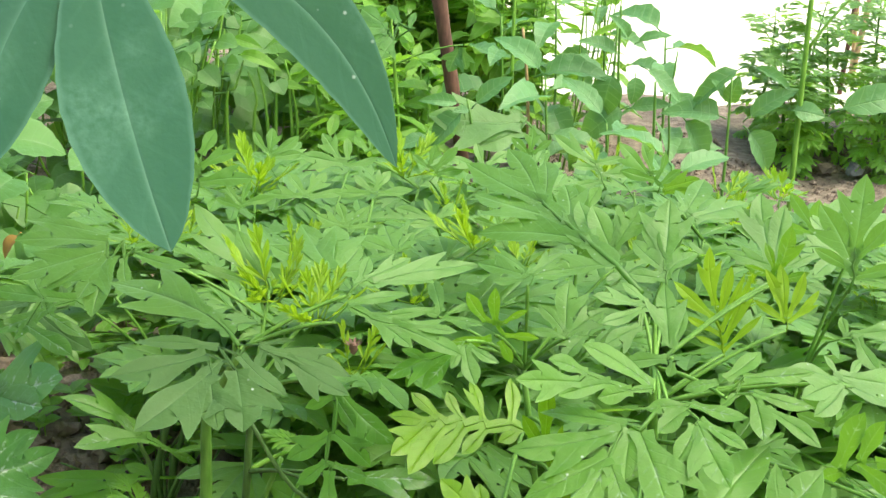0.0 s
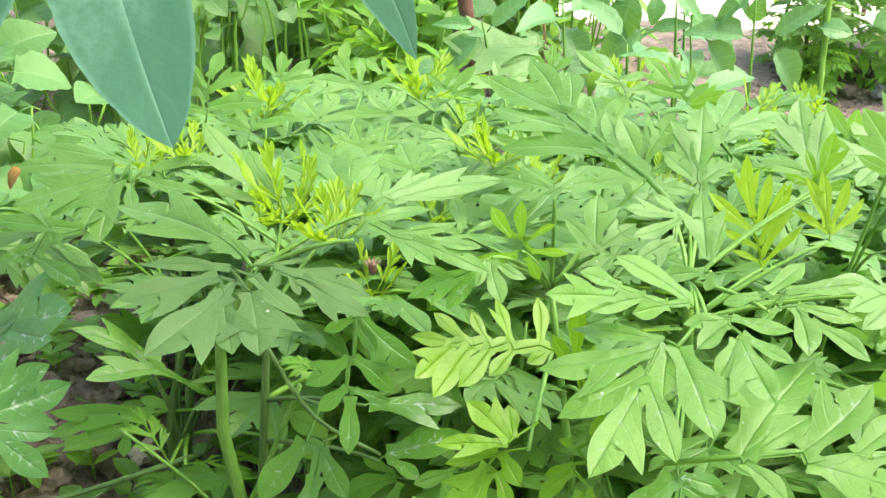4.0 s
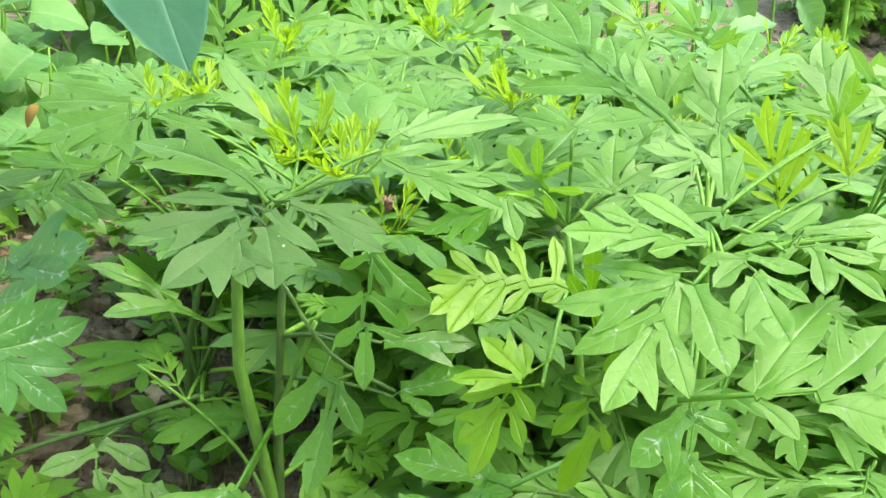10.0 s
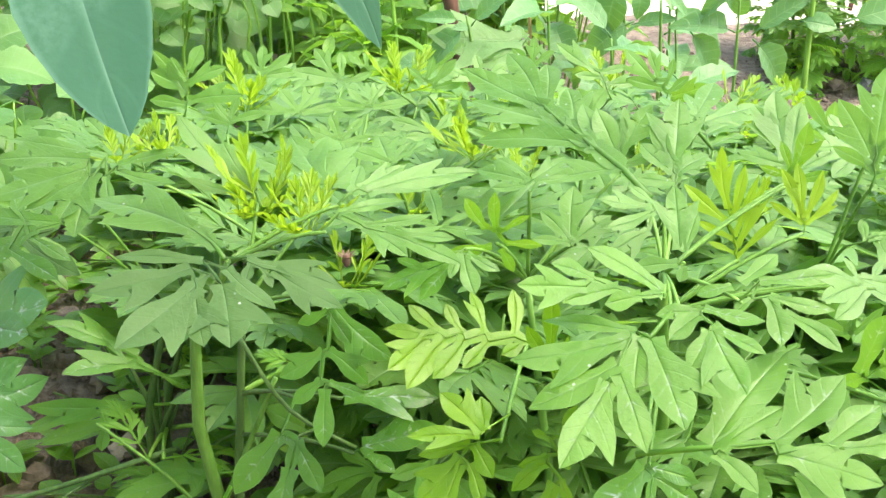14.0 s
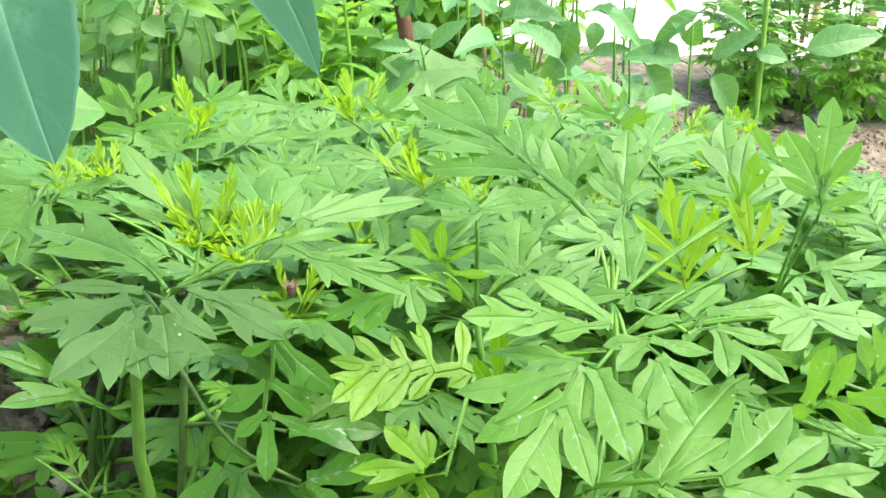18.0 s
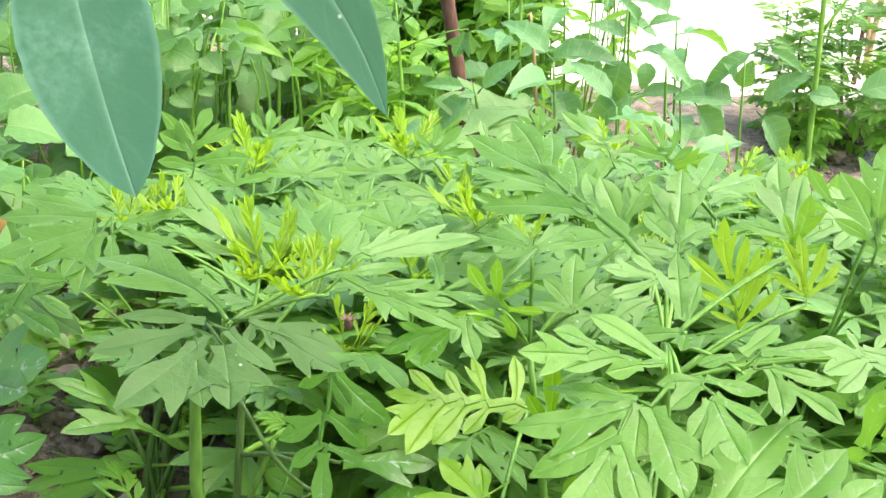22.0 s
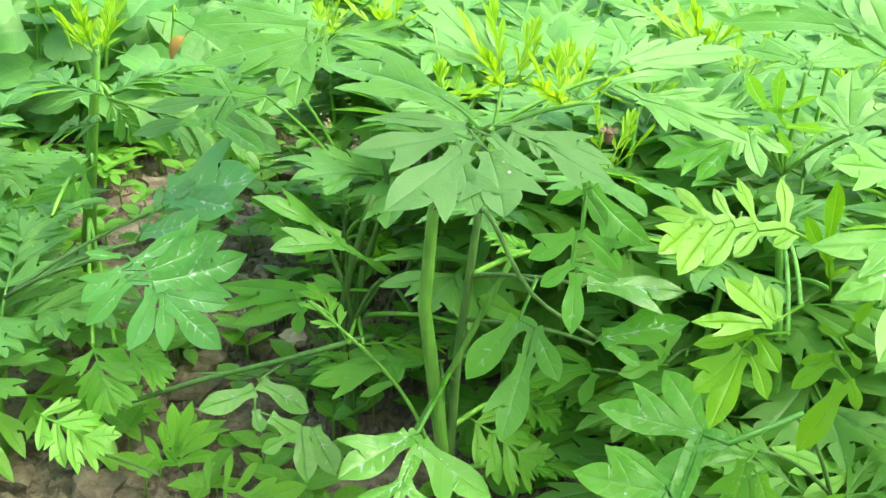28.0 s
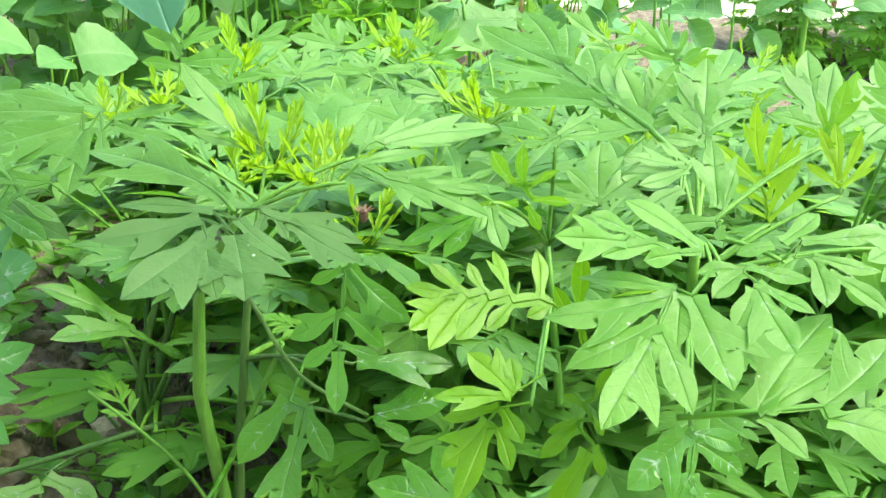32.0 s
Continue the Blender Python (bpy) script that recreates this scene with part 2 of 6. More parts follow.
M_CLOD = earth_material("soil_clod", (0.080, 0.056, 0.041), (0.235, 0.178, 0.136), (0.13, 0.095, 0.070), 220.0)
M_SAND = earth_material("pale_dry_ground", (0.62, 0.56, 0.46), (0.78, 0.72, 0.62), (0.70, 0.64, 0.54), 120.0, 0.95, 0.002)
M_WALL = earth_material("grey_plaster", (0.36, 0.36, 0.33), (0.46, 0.46, 0.42), (0.28, 0.29, 0.26), 90.0, 0.9, 0.002)
M_BUD = stalk_material("withered_bud", (0.12, 0.065, 0.05), (0.25, 0.15, 0.12), 30.0, 0.8)
M_WITHERED = stalk_material("withered_leaf", (0.24, 0.12, 0.03), (0.44, 0.27, 0.08), 20.0, 0.7)
M_PALE = earth_material("pale_stone", (0.38, 0.31, 0.27), (0.55, 0.47, 0.42), (0.30, 0.24, 0.21), 120.0, 0.85)
M_STONE = earth_material("grey_stone", (0.10, 0.10, 0.095), (0.22, 0.22, 0.20), (0.14, 0.14, 0.13), 90.0, 0.85)


# ---- mesh building ----
class Shape:
    """Collects vertices and faces of one mesh, with a value for the rib and one for the side veins at each vertex."""

    def __init__(self):
        self.v, self.f, self.rib, self.vein = [], [], [], []

    def add(self, p, rib=0.0, vein=0.0):
        self.v.append(tuple(p))
        self.rib.append(rib)
        self.vein.append(vein)
        return len(self.v) - 1

    def mesh(self, name, mat, smooth=True):
        me = bpy.data.meshes.new(name)
        me.from_pydata(self.v, [], self.f)
        for key, values in (("rib", self.rib), ("vein", self.vein)):
            a = me.attributes.new(key, "FLOAT", "POINT")
            a.data.foreach_set("value", values)
        if smooth:
            me.shade_smooth()
        me.materials.append(mat)
        me.update()
        return me


def tube(sh, pts, radii, sides=6):
    """A tapered round tube through points."""
    rings = []
    n = len(pts)
    for i, p in enumerate(pts):
        d = (pts[min(i + 1, n - 1)] - pts[max(i - 1, 0)]).normalized()
        a = d.orthogonal().normalized() if abs(d.z) > 0.9 else d.cross(Vector((0, 0, 1))).normalized()
        b = d.cross(a)
        rings.append([sh.add(p + radii[i] * (math.cos(k * math.tau / sides) * a + math.sin(k * math.tau / sides) * b), 0.2) for k in range(sides)])
    for r, s in zip(rings, rings[1:]):
        for k in range(sides):
            sh.f.append((r[k], r[(k + 1) % sides], s[(k + 1) % sides], s[k]))
    sh.f.append(tuple(reversed(rings[0])))
    sh.f.append(tuple(rings[-1]))


def spline(a, b, c, n):
    """n+1 points on the bend from a over b to c."""
    return [(1 - t) ** 2 * a + 2 * t * (1 - t) * b + t * t * c for t in (i / n for i in range(n + 1))]


def blade(sh, base, ahead, up, length, width, n=7, fold=0.25, curl=0.2, wave=0.0, full=0.45, foot=0.0, tooth=0.0, twist=0.0, sharp=0.8, sway=0.0):
    """One leaf blade from base along ahead: widest at full, folded up along the rib, curling down to its tip.
    foot: half width at the base as a share; tooth: depth of notches along the edge; sharp: how drawn-out the ends are."""
    ahead, up = ahead.normalized(), up.normalized()
    side = ahead.cross(up).normalized()
    up = side.cross(ahead)
    rows = []
    q = math.log(0.5) / math.log(full)
    for i in range(n + 1):
        s = i / n
        w = math.sin(math.pi * s**q) ** sharp if 0 < s < 1 else 0.0
        w = max(w, foot * (1 - s / full)) if s < full else w
        if tooth:
            w *= 1 - tooth * (i % 2)
        w *= width * 0.5
        bend = curl * length * s * s
        c = base + ahead * (length * (s - 0.12 * abs(curl) * s * s)) - up * bend + side * (sway * length * 4 * s * (1 - s))
        ripple = wave * width * math.sin(i * 2.1)
        lift = fold * w
        sd = side * math.cos(twist * s) + up * math.sin(twist * s)
        if w < 1e-6:
            rows.append((sh.add(c, 1.0, s * 40),))
        else:
            m = sh.add(c, 1.0, s * 40)
            ql = sh.add(c - sd * w * 0.5 + up * (lift * 0.62), 0.45, s * 40 - 3)
            qr = sh.add(c + sd * w * 0.5 + up * (lift * 0.62), 0.45, s * 40 - 3)
            l = sh.add(c - sd * w + up * (lift + ripple) + ahead * (0.05 * length * tooth), 0.0, s * 40 - 6)
            r = sh.add(c + sd * w + up * (lift - ripple) + ahead * (0.05 * length * tooth), 0.0, s * 40 - 6)
            rows.append((l, ql, m, qr, r))
    for a, b in zip(rows, rows[1:]):
        if len(a) == 1 and len(b) == 5:
            sh.f += [(a[0], b[k + 1], b[k]) for k in range(4)]
        elif len(b) == 1 and len(a) == 5:
            sh.f += [(a[k], a[k + 1], b[0]) for k in range(4)]
        elif len(a) == 5:
            sh.f += [(a[k], a[k + 1], b[k + 1], b[k]) for k in range(4)]


# half outlines of a leaflet, in stretches between its sharp corners: place along, half width, foot on the rib
PLAIN = (((0, 0.18, 0), (0.15, 0.22, 0.15), (0.30, 0.33, 0.30), (0.46, 0.45, 0.46), (0.60, 0.49, 0.60), (0.74, 0.43, 0.74), (0.87, 0.26, 0.87), (1, 0, 1)),)
LOBED = (((0, 0.18, 0), (0.14, 0.25, 0.13), (0.30, 0.44, 0.26), (0.50, 0.78, 0.40), (0.75, 1.0, 0.50)), ((0.75, 1.0, 0.50), (0.715, 0.79, 0.54), (0.655, 0.58, 0.58), (0.60, 0.42, 0.61)), ((0.60, 0.42, 0.61), (0.70, 0.46, 0.70), (0.82, 0.37, 0.82), (0.92, 0.19, 0.92), (1, 0, 1)))
TWICE = (((0, 0.18, 0), (0.12, 0.28, 0.10), (0.26, 0.50, 0.20), (0.42, 0.76, 0.30), (0.60, 0.94, 0.38)), ((0.60, 0.94, 0.38), (0.56, 0.72, 0.42), (0.49, 0.48, 0.46)), ((0.49, 0.48, 0.46), (0.58, 0.58, 0.54), (0.69, 0.68, 0.60), (0.85, 0.76, 0.67)), ((0.85, 0.76, 0.67), (0.80, 0.57, 0.71), (0.74, 0.39, 0.74)), ((0.74, 0.39, 0.74), (0.84, 0.35, 0.84), (0.93, 0.18, 0.93), (1, 0, 1)))


def rounded(form, fine):
    """The outline's stretches, rounded between their points and joined."""
    out = []
    for run in form:
        n = len(run)
        for i in range(n - 1):
            p0, p1, p2, p3 = run[max(i - 1, 0)], run[i], run[i + 1], run[min(i + 2, n - 1)]
            for k in range(fine):
                t = k / fine
                out.append(tuple(0.5 * (2 * b + (c - a) * t + (2 * a - 5 * b + 4 * c - d) * t * t + (3 * b - a - 3 * c + d) * t**3) for a, b, c, d in zip(p0, p1, p2, p3)))
    return out + [form[-1][-1]]


OUTLINES = {(key, fine): rounded(form, fine) for key, form in (("plain", PLAIN), ("lobed", LOBED), ("twice", TWICE)) for fine in (1, 2)}


def lobed(sh, rng, base, ahead, up, length, width, lobes=1, fold=0.2, curl=0.2, twist=0.0, full=0.6, sides=None, fine=1, foot=0.0):
    """A leaflet narrow at its foot, with one or two pointed forward lobes at its sides, as marigolds have."""
    ahead, up = ahead.normalized(), up.normalized()
    side = ahead.cross(up).normalized()
    up = side.cross(ahead)
    half = 0.95 * width
    forms = ["plain", "plain"]
    first = rng.randrange(2)
    for k in range(min(lobes, 2)):
        forms[(first + k) % 2] = "lobed" if rng.random() < 0.7 else "twice"
    if sides:
        forms = ["lobed" if sides in "lb" else "plain", "lobed" if sides in "rb" else "plain"]
    grow = (rng.uniform(0.85, 1.15), rng.uniform(0.85, 1.15))
    bump, lean = rng.uniform(0, 6), rng.uniform(-0.05, 0.05)

    def spot(s, w, sg):
        q = s - 0.12 * abs(curl) * s * s
        arch = fold * abs(w) * (1.25 - 0.75 * abs(w) / half)
        rise = arch - curl * length * s * s + 0.016 * length * math.sin(bump + 7 * s + sg) * min(1.0, 3 * abs(w) / half)
        sd = side * math.cos(twist * s) + up * math.sin(twist * s)
        return base + ahead * (length * q) + sd * (sg * w + lean * length * 4 * s * (1 - s)) + up * rise

    steps = (0.0, 0.3, 0.65, 1.0) if fine > 1 else (0.0, 0.5, 1.0)
    for sg, form, g in ((-1, forms[0], grow[0]), (1, forms[1], grow[1])):
        rows = []
        for es, w, ms in OUTLINES[form, fine]:
            w = max(w, foot * (1 - 0.55 * es / 0.35)) if es < 0.35 else w
            w *= half * g
            rows.append([sh.add(spot(ms + (es - ms) * f**1.4, w * f, sg), 1 - f, ms * 40 - 6 * f) for f in steps])
        for r, t in zip(rows, rows[1:]):
            for k in range(len(steps) - 1):
                quad = (r[k], r[k + 1], t[k + 1], t[k])
                sh.f.append(quad if sg > 0 else quad[::-1])


def pinnate(seed, pairs=4, wide=0.34, spread=62, lobes=1, droop=0.12, fold=0.2, bare=0.22, curl=0.18, long=0.42, thick=0.014, fine=1):
    """A compound marigold leaf of length one along +y, face up: a stalk, pairs of lobed leaflets and one at the end."""
    rng = random.Random(seed)
    sh = Shape()
    end = 0.68

    def axis(s):
        return Vector((0.015 * math.sin(5 * s + seed), s, -droop * s * s))

    pts = [axis(end * i / 6) for i in range(7)]
    tube(sh, pts, [thick * (1 - 0.65 * i / 6) for i in range(7)], 5)
    blade(sh, axis(bare * 0.7), axis(end) - axis(bare * 0.7), Vector((0, 0, 1)), end - bare * 0.7, 0.055, n=6, fold=0.3, curl=droop * 0.5, full=0.6)
    for k in range(pairs):
        s = bare + (end - 0.06 - bare) * k / max(pairs - 1, 1)
        rel = k / max(pairs - 1, 1)
        size = long * (0.72 + 0.42 * math.sin(math.pi * (0.2 + 0.65 * rel)))
        for sg in (-1, 1):
            a = radians(spread - 22 * rel + rng.uniform(-7, 7))
            at = axis(s + rng.uniform(-0.025, 0.025))
            d = Vector((sg * math.sin(a), math.cos(a), rng.uniform(-0.12, 0.1) - 2 * droop * s * math.cos(a)))
            up = Vector((-sg * rng.uniform(0.0, 0.3), rng.uniform(-0.1, 0.2), 1))
            lobed(sh, rng, at, d.normalized(), up, size * rng.uniform(0.86, 1.1), wide * size * rng.uniform(0.95, 1.2), min(2, lobes + (rng.random() < 0.4)) if rng.random() < 0.85 else 0, fold=fold, curl=curl * rng.uniform(0.2, 1.6), twist=rng.uniform(-0.3, 0.3), full=0.62, fine=fine)
    tip = axis(end - 0.04)
    d = (axis(end) - axis(end - 0.1)).normalized()
    lobed(sh, rng, tip, d, Vector((0, 0, 1)), 0.36, 0.36 * wide * 1.25, 2, fold=fold, curl=curl, full=0.6, fine=fine)
    return sh


def custom_leaf(name, mat, seed, leaflets, thick=0.012):
    """A leaf of length one along +y whose leaflets run from foot to point as given: x, y, x, y, lobed sides, width.
    Gives the mesh of the winged stalk and those of the leaflets."""
    rng = random.Random(900 + seed)
    sh = Shape()
    feet = sorted([(y, x) for x, y, *_ in leaflets])
    path = [Vector((0, 0, 0))] + [Vector((x, y, 0.002)) for y, x in feet if y > 0.02]
    wing = 0.085 if 0.25 < max(l[5] for l in leaflets) < 0.5 else 0.03
    tube(sh, path, [thick * (1 - 0.55 * i / len(path)) for i in range(len(path))], 6)
    for p, q in zip(path[1:], path[2:]):
        if (q - p).length > 0.03:
            blade(sh, p - (q - p) * 0.1, q - p, Vector((0, 0, 1)), (q - p).length * 1.3, wing, n=6, fold=0.12, curl=0.0, sharp=0.4)
    made = []
    for ax, ay, tx, ty, sides, wide in leaflets:
        one = Shape()
        foot = Vector((ax, ay, 0.004))
        d = Vector((tx - ax, ty - ay, 0))
        size = d.length
        up = Vector((rng.uniform(-0.14, 0.14), rng.uniform(-0.14, 0.14), 1))
        lobed(one, rng, foot, d, up, size, 0.98 * wide * size, 0, fold=0.075, curl=rng.uniform(-0.04, 0.12), twist=rng.uniform(-0.15, 0.15), sides=sides, fine=2, foot=0.34)
        made.append(one.mesh("leaflet", mat))
    return sh.mesh(name, mat), made


LEAVES = [pinnate(11 + k, pairs=3 + (k % 2), wide=0.28 + 0.02 * (k % 3), droop=0.04 + 0.04 * (k % 4), long=0.47, bare=0.16).mesh("marigold_leaf", M_LEAF) for k in range(8)]
LOW_LEAVES = [pinnate(41 + k, pairs=4, wide=0.29, long=0.46, droop=0.12 + 0.06 * (k % 3), curl=0.3).mesh("marigold_low_leaf", M_LEAF_LOW_LIT) for k in range(4)]
YOUNG = [pinnate(71 + k, pairs=3, wide=0.20, spread=36, lobes=0, droop=-0.06, fold=0.5, curl=-0.08, long=0.36).mesh("marigold_young_leaf", M_YOUNG) for k in range(4)]


# ---- things ----
def thing(name, at, label, category, group="", kind=""):
    e = new(name)
    e.empty_display_size = 0.05
    e.location = at
    return tagged(e, label, category, group, kind)


def part(name, mesh, parent, world_m=None, label=""):
    """Links a mesh as one part under a thing or part that stands at parent's place."""
    ob = new(name, mesh)
    top = parent
    place = Vector((0, 0, 0))
    while top is not None:
        place = place + Vector(top.location)
        top = top.parent
    ob.parent = parent
    ob.matrix_parent_inverse = Matrix.Identity(4)
    ob.matrix_basis = Matrix.Translation(-place) @ (world_m or Matrix.Identity(4))
    return tagged(ob, label) if label else ob


def between(base, tip, up=(0, 0, 1), roll=0.0, wide=1.0):
    """The pose of a leaf of length one that runs from base to tip, its face towards up."""
    base, tip = Vector(base), Vector(tip)
    y = tip - base
    length = y.length
    y.normalize()
    z = Vector(up) - Vector(up).dot(y) * y
    z = z.normalized() if z.length > 1e-4 else y.orthogonal().normalized()
    z = Matrix.Rotation(radians(roll), 3, y) @ z
    x = y.cross(z)
    m = Matrix((x * length * wide, y * length, z * length)).transposed().to_4x4()
    m.translation = base
    return m


def stem_mesh(pts, r0, r1, mat=None, sides=8):
    sh = Shape()
    n = len(pts) - 1
    tube(sh, pts, [r0 + (r1 - r0) * i / n for i in range(n + 1)], sides)
    return sh.mesh("stem", mat or M_STALK)


STEMS = {}
PLANT_LABEL = "young green marigold plant with lobed feathery leaves, rooted in soil"


def shoot(plant, top, rng, size=0.05, count=7, lean=0.0):
    """The yellow-green tuft of young leaves at the top of a stem."""
    for k in range(count):
        a = k * 2.4 + rng.uniform(-0.3, 0.3)
        tilt = rng.uniform(0.6, 1.3) if k > 1 else 0.35
        d = Vector((math.cos(a) * math.sin(tilt) + lean, math.sin(a) * math.sin(tilt), math.cos(tilt)))
        base = Vector(top) + Vector((math.cos(a), math.sin(a), 0)) * 0.004
        part("young_leaf", YOUNG[rng.randrange(4)], plant, between(base, base + d * size * rng.uniform(0.7, 1.25), (-d.x, -d.y, 1.2), rng.uniform(-20, 20)), "yellow-green young leaf" if k == 0 else "")


def marigold(x, y, height, seed, reach=0.13, tufted=True, leaves=12, z=0.0, low=0.35):
    """A marigold plant: ridged stem, leaves in crossed pairs up the stem, young tuft on top."""
    rng = random.Random(seed)
    plant = thing("marigold_plant", (x, y, z), PLANT_LABEL, "plant", "marigold bed")
    base = Vector((x, y, z - 0.01))
    top = Vector((x + rng.uniform(-0.03, 0.03), y + rng.uniform(-0.03, 0.03), z + height))
    mid = (base + top) / 2 + Vector((rng.uniform(-0.02, 0.02), rng.uniform(-0.02, 0.02), 0))
    pts = spline(base, mid, top, 8)
    part("stem", stem_mesh(pts, 0.0055, 0.001), plant)
    STEMS[plant] = pts
    turn = rng.uniform(0, math.tau)
    for k in range(leaves):
        s = low + (0.97 - low) * k / (leaves - 1)
        p = pts[min(int(s * 8), 7)].lerp(pts[min(int(s * 8) + 1, 8)], s * 8 % 1)
        a = turn + (k // 2) * 1.57 + (k % 2) * math.pi + rng.uniform(-0.35, 0.35)
        rise = -0.25 + 0.75 * s + rng.uniform(-0.18, 0.18)
        size = reach * (1.15 - 0.45 * abs(s - 0.6)) * rng.uniform(0.85, 1.12) * (0.75 if s > 0.9 else 1)
        d = Vector((math.cos(a) * math.cos(rise), math.sin(a) * math.cos(rise), math.sin(rise)))
        m = between(p, p + d * size, (0, 0, 1), rng.uniform(-18, 18))
        part("leaf", (LEAVES[rng.randrange(8)] if s > 0.5 else LOW_LEAVES[rng.randrange(4)]), plant, m)
    if tufted:
        shoot(plant, top, rng, 0.036)
    return plant


# ---- the bed ----
def ground_sheet():
    """One sheet of soil that reaches the horizon, finely uneven near the bed."""
    sh = Shape()
    xs = [-400, -60, -12, -4] + [-2.4 + 0.06 * i for i in range(81)] + [4, 12, 60, 400]
    ys = [-400, -60, -8, -2] + [-0.6 + 0.06 * i for i in range(76)] + [6, 14, 60, 400]
    grid = []
    for y in ys:
        row = []
        for x in xs:
            near = abs(x) < 2.5 and -0.7 < y < 4
            z = 0.018 * noise.noise((x * 5, y * 5, 1.0)) + 0.010 * noise.noise((x * 17, y * 17, 4.0)) if near else 0.0
            row.append(sh.add((x, y, z)))
        grid.append(row)
    for a, b in zip(grid, grid[1:]):
        for k in range(len(xs) - 1):
            sh.f.append((a[k], a[k + 1], b[k + 1], b[k]))
    ob = new("ground", sh.mesh("ground", M_SOIL))
    tagged(ob, "dry brown crumbly garden soil", "ground", kind="structure")


ground_sheet()


def sand_sheet():
    sh = Shape()
    edge = []
    for i in range(41):
        x = -3 + i * 0.25
        y = 2.45 + 0.18 * noise.noise((x * 1.7, 3.1, 0)) + (0.0 if x > 0.2 else (0.2 - x) * 0.9)
        edge.append((sh.add((x, y, -0.03)), sh.add((x * 1.1, y + 0.3, 0.02)), sh.add((x * 12, 60, 0.022))))
    for a, b in zip(edge, edge[1:]):
        sh.f += [(a[0], b[0], b[1], a[1]), (a[1], b[1], b[2], a[2])]
    tagged(new("pavement", sh.mesh("sand", M_SAND)), "pale sunlit dry sandy yard", "ground", kind="structure")


sand_sheet()


def plain_wall(name, x0, x1, y0, y1, height):
    """An unseen plain plastered wall behind the path, added to block low sky light."""
    bm = bmesh.new()
    bmesh.ops.create_cube(bm, size=1.0)
    bmesh.ops.bevel(bm, geom=bm.edges[:], offset=0.01, segments=2, affect="EDGES")
    me = bpy.data.meshes.new(name)
    bm.to_mesh(me)
    bm.free()
    me.transform(Matrix.Translation(((x0 + x1) / 2, (y0 + y1) / 2, height / 2 - 0.1)) @ Matrix.Diagonal((x1 - x0, y1 - y0, height + 0.2, 1)))
    me.materials.append(M_WALL)
    tagged(new(name, me), "unseen plain weathered grey plaster wall added to block low light", "wall", kind="structure")


# Both walls stand out of view, added to darken leaves that face the path.
plain_wall("unseen_wall_south", -3.0, 3.0, -1.75, -1.6, 1.5)
plain_wall("unseen_wall_west", -3.15, -3.0, -1.75, 3.0, 1.5)


# ---- named leaf forms ----
def leaf_form(name, mat, **kw):
    return pinnate(fine=2, **kw).mesh(name, mat)


FORMS = {
    "HC": [leaf_form("feather_leaf", M_LEAF, seed=221 + k, pairs=4, wide=0.27, spread=50, lobes=1, droop=0.04, long=0.48, bare=0.12) for k in range(4)],
    "HL": [leaf_form("low_leaf", M_LEAF_LOW_LIT, seed=281 + k, pairs=4, wide=0.30, spread=56, lobes=1, droop=0.08, long=0.46, bare=0.12) for k in range(4)],
    "HN": [leaf_form("thin_low_leaf", M_LEAF_LOW_LIT, seed=285 + k, pairs=3, wide=0.23, spread=52, lobes=1, droop=0.10, long=0.42, bare=0.26, curl=0.25) for k in range(3)],
}


def plain_leaf(name, mat, width, seed=0, n=10, fold=0.3, curl=0.35, full=0.42, wave=0.03, tooth=0.0, stalk=0.15, heart=0.0):
    """A simple leaf of length one along +y: a short stalk and one blade."""
    sh = Shape()
    tube(sh, [Vector((0, 0, 0)), Vector((0, stalk * 0.5, 0.02)), Vector((0, stalk + 0.03, 0.02))], [0.016, 0.013, 0.010], 5)
    blade(sh, Vector((0, stalk, 0.02)), Vector((0, 1, 0.06)), Vector((0, 0, 1)), 1 - stalk, width, n=n, fold=fold, curl=curl, wave=wave, full=full, tooth=tooth, foot=heart)
    return sh.mesh(name, mat)


FORMS["PE"] = [plain_leaf("pepper_leaf", M_PEPPER, 0.36 + 0.04 * k, fold=0.35 + 0.15 * k, curl=0.3 + 0.15 * k, n=12, wave=0.05) for k in range(3)]
FORMS["HE"] = [plain_leaf("heart_leaf", M_HEART, 0.74 + 0.06 * k, fold=0.15, curl=0.25 + 0.1 * k, full=0.34, stalk=0.3, heart=0.8, n=14, wave=0.015) for k in range(3)]
FORMS["WE"] = [plain_leaf("weed_leaf", M_WEED, 0.34 + 0.05 * k, fold=0.3, curl=0.3 * k, stalk=0.06) for k in range(3)]

picker = random.Random(77)


def twig(plant, pts, r0, r1, mat):
    """A bare side stalk of a plant, bent through the given points."""
    pts = [Vector(p) for p in pts]
    path = []
    for i in range(len(pts) - 1):
        p0, p1, p2, p3 = pts[max(i - 1, 0)], pts[i], pts[i + 1], pts[min(i + 2, len(pts) - 1)]
        path += [0.5 * (2 * p1 + (p2 - p0) * u + (2 * p0 - 5 * p1 + 4 * p2 - p3) * u * u + (3 * p1 - p0 - 3 * p2 + p3) * u**3) for u in (0.0, 0.25, 0.5, 0.75)]
    part("stalk", stem_mesh(path + [pts[-1]], r0, r1, mat, 7), plant)


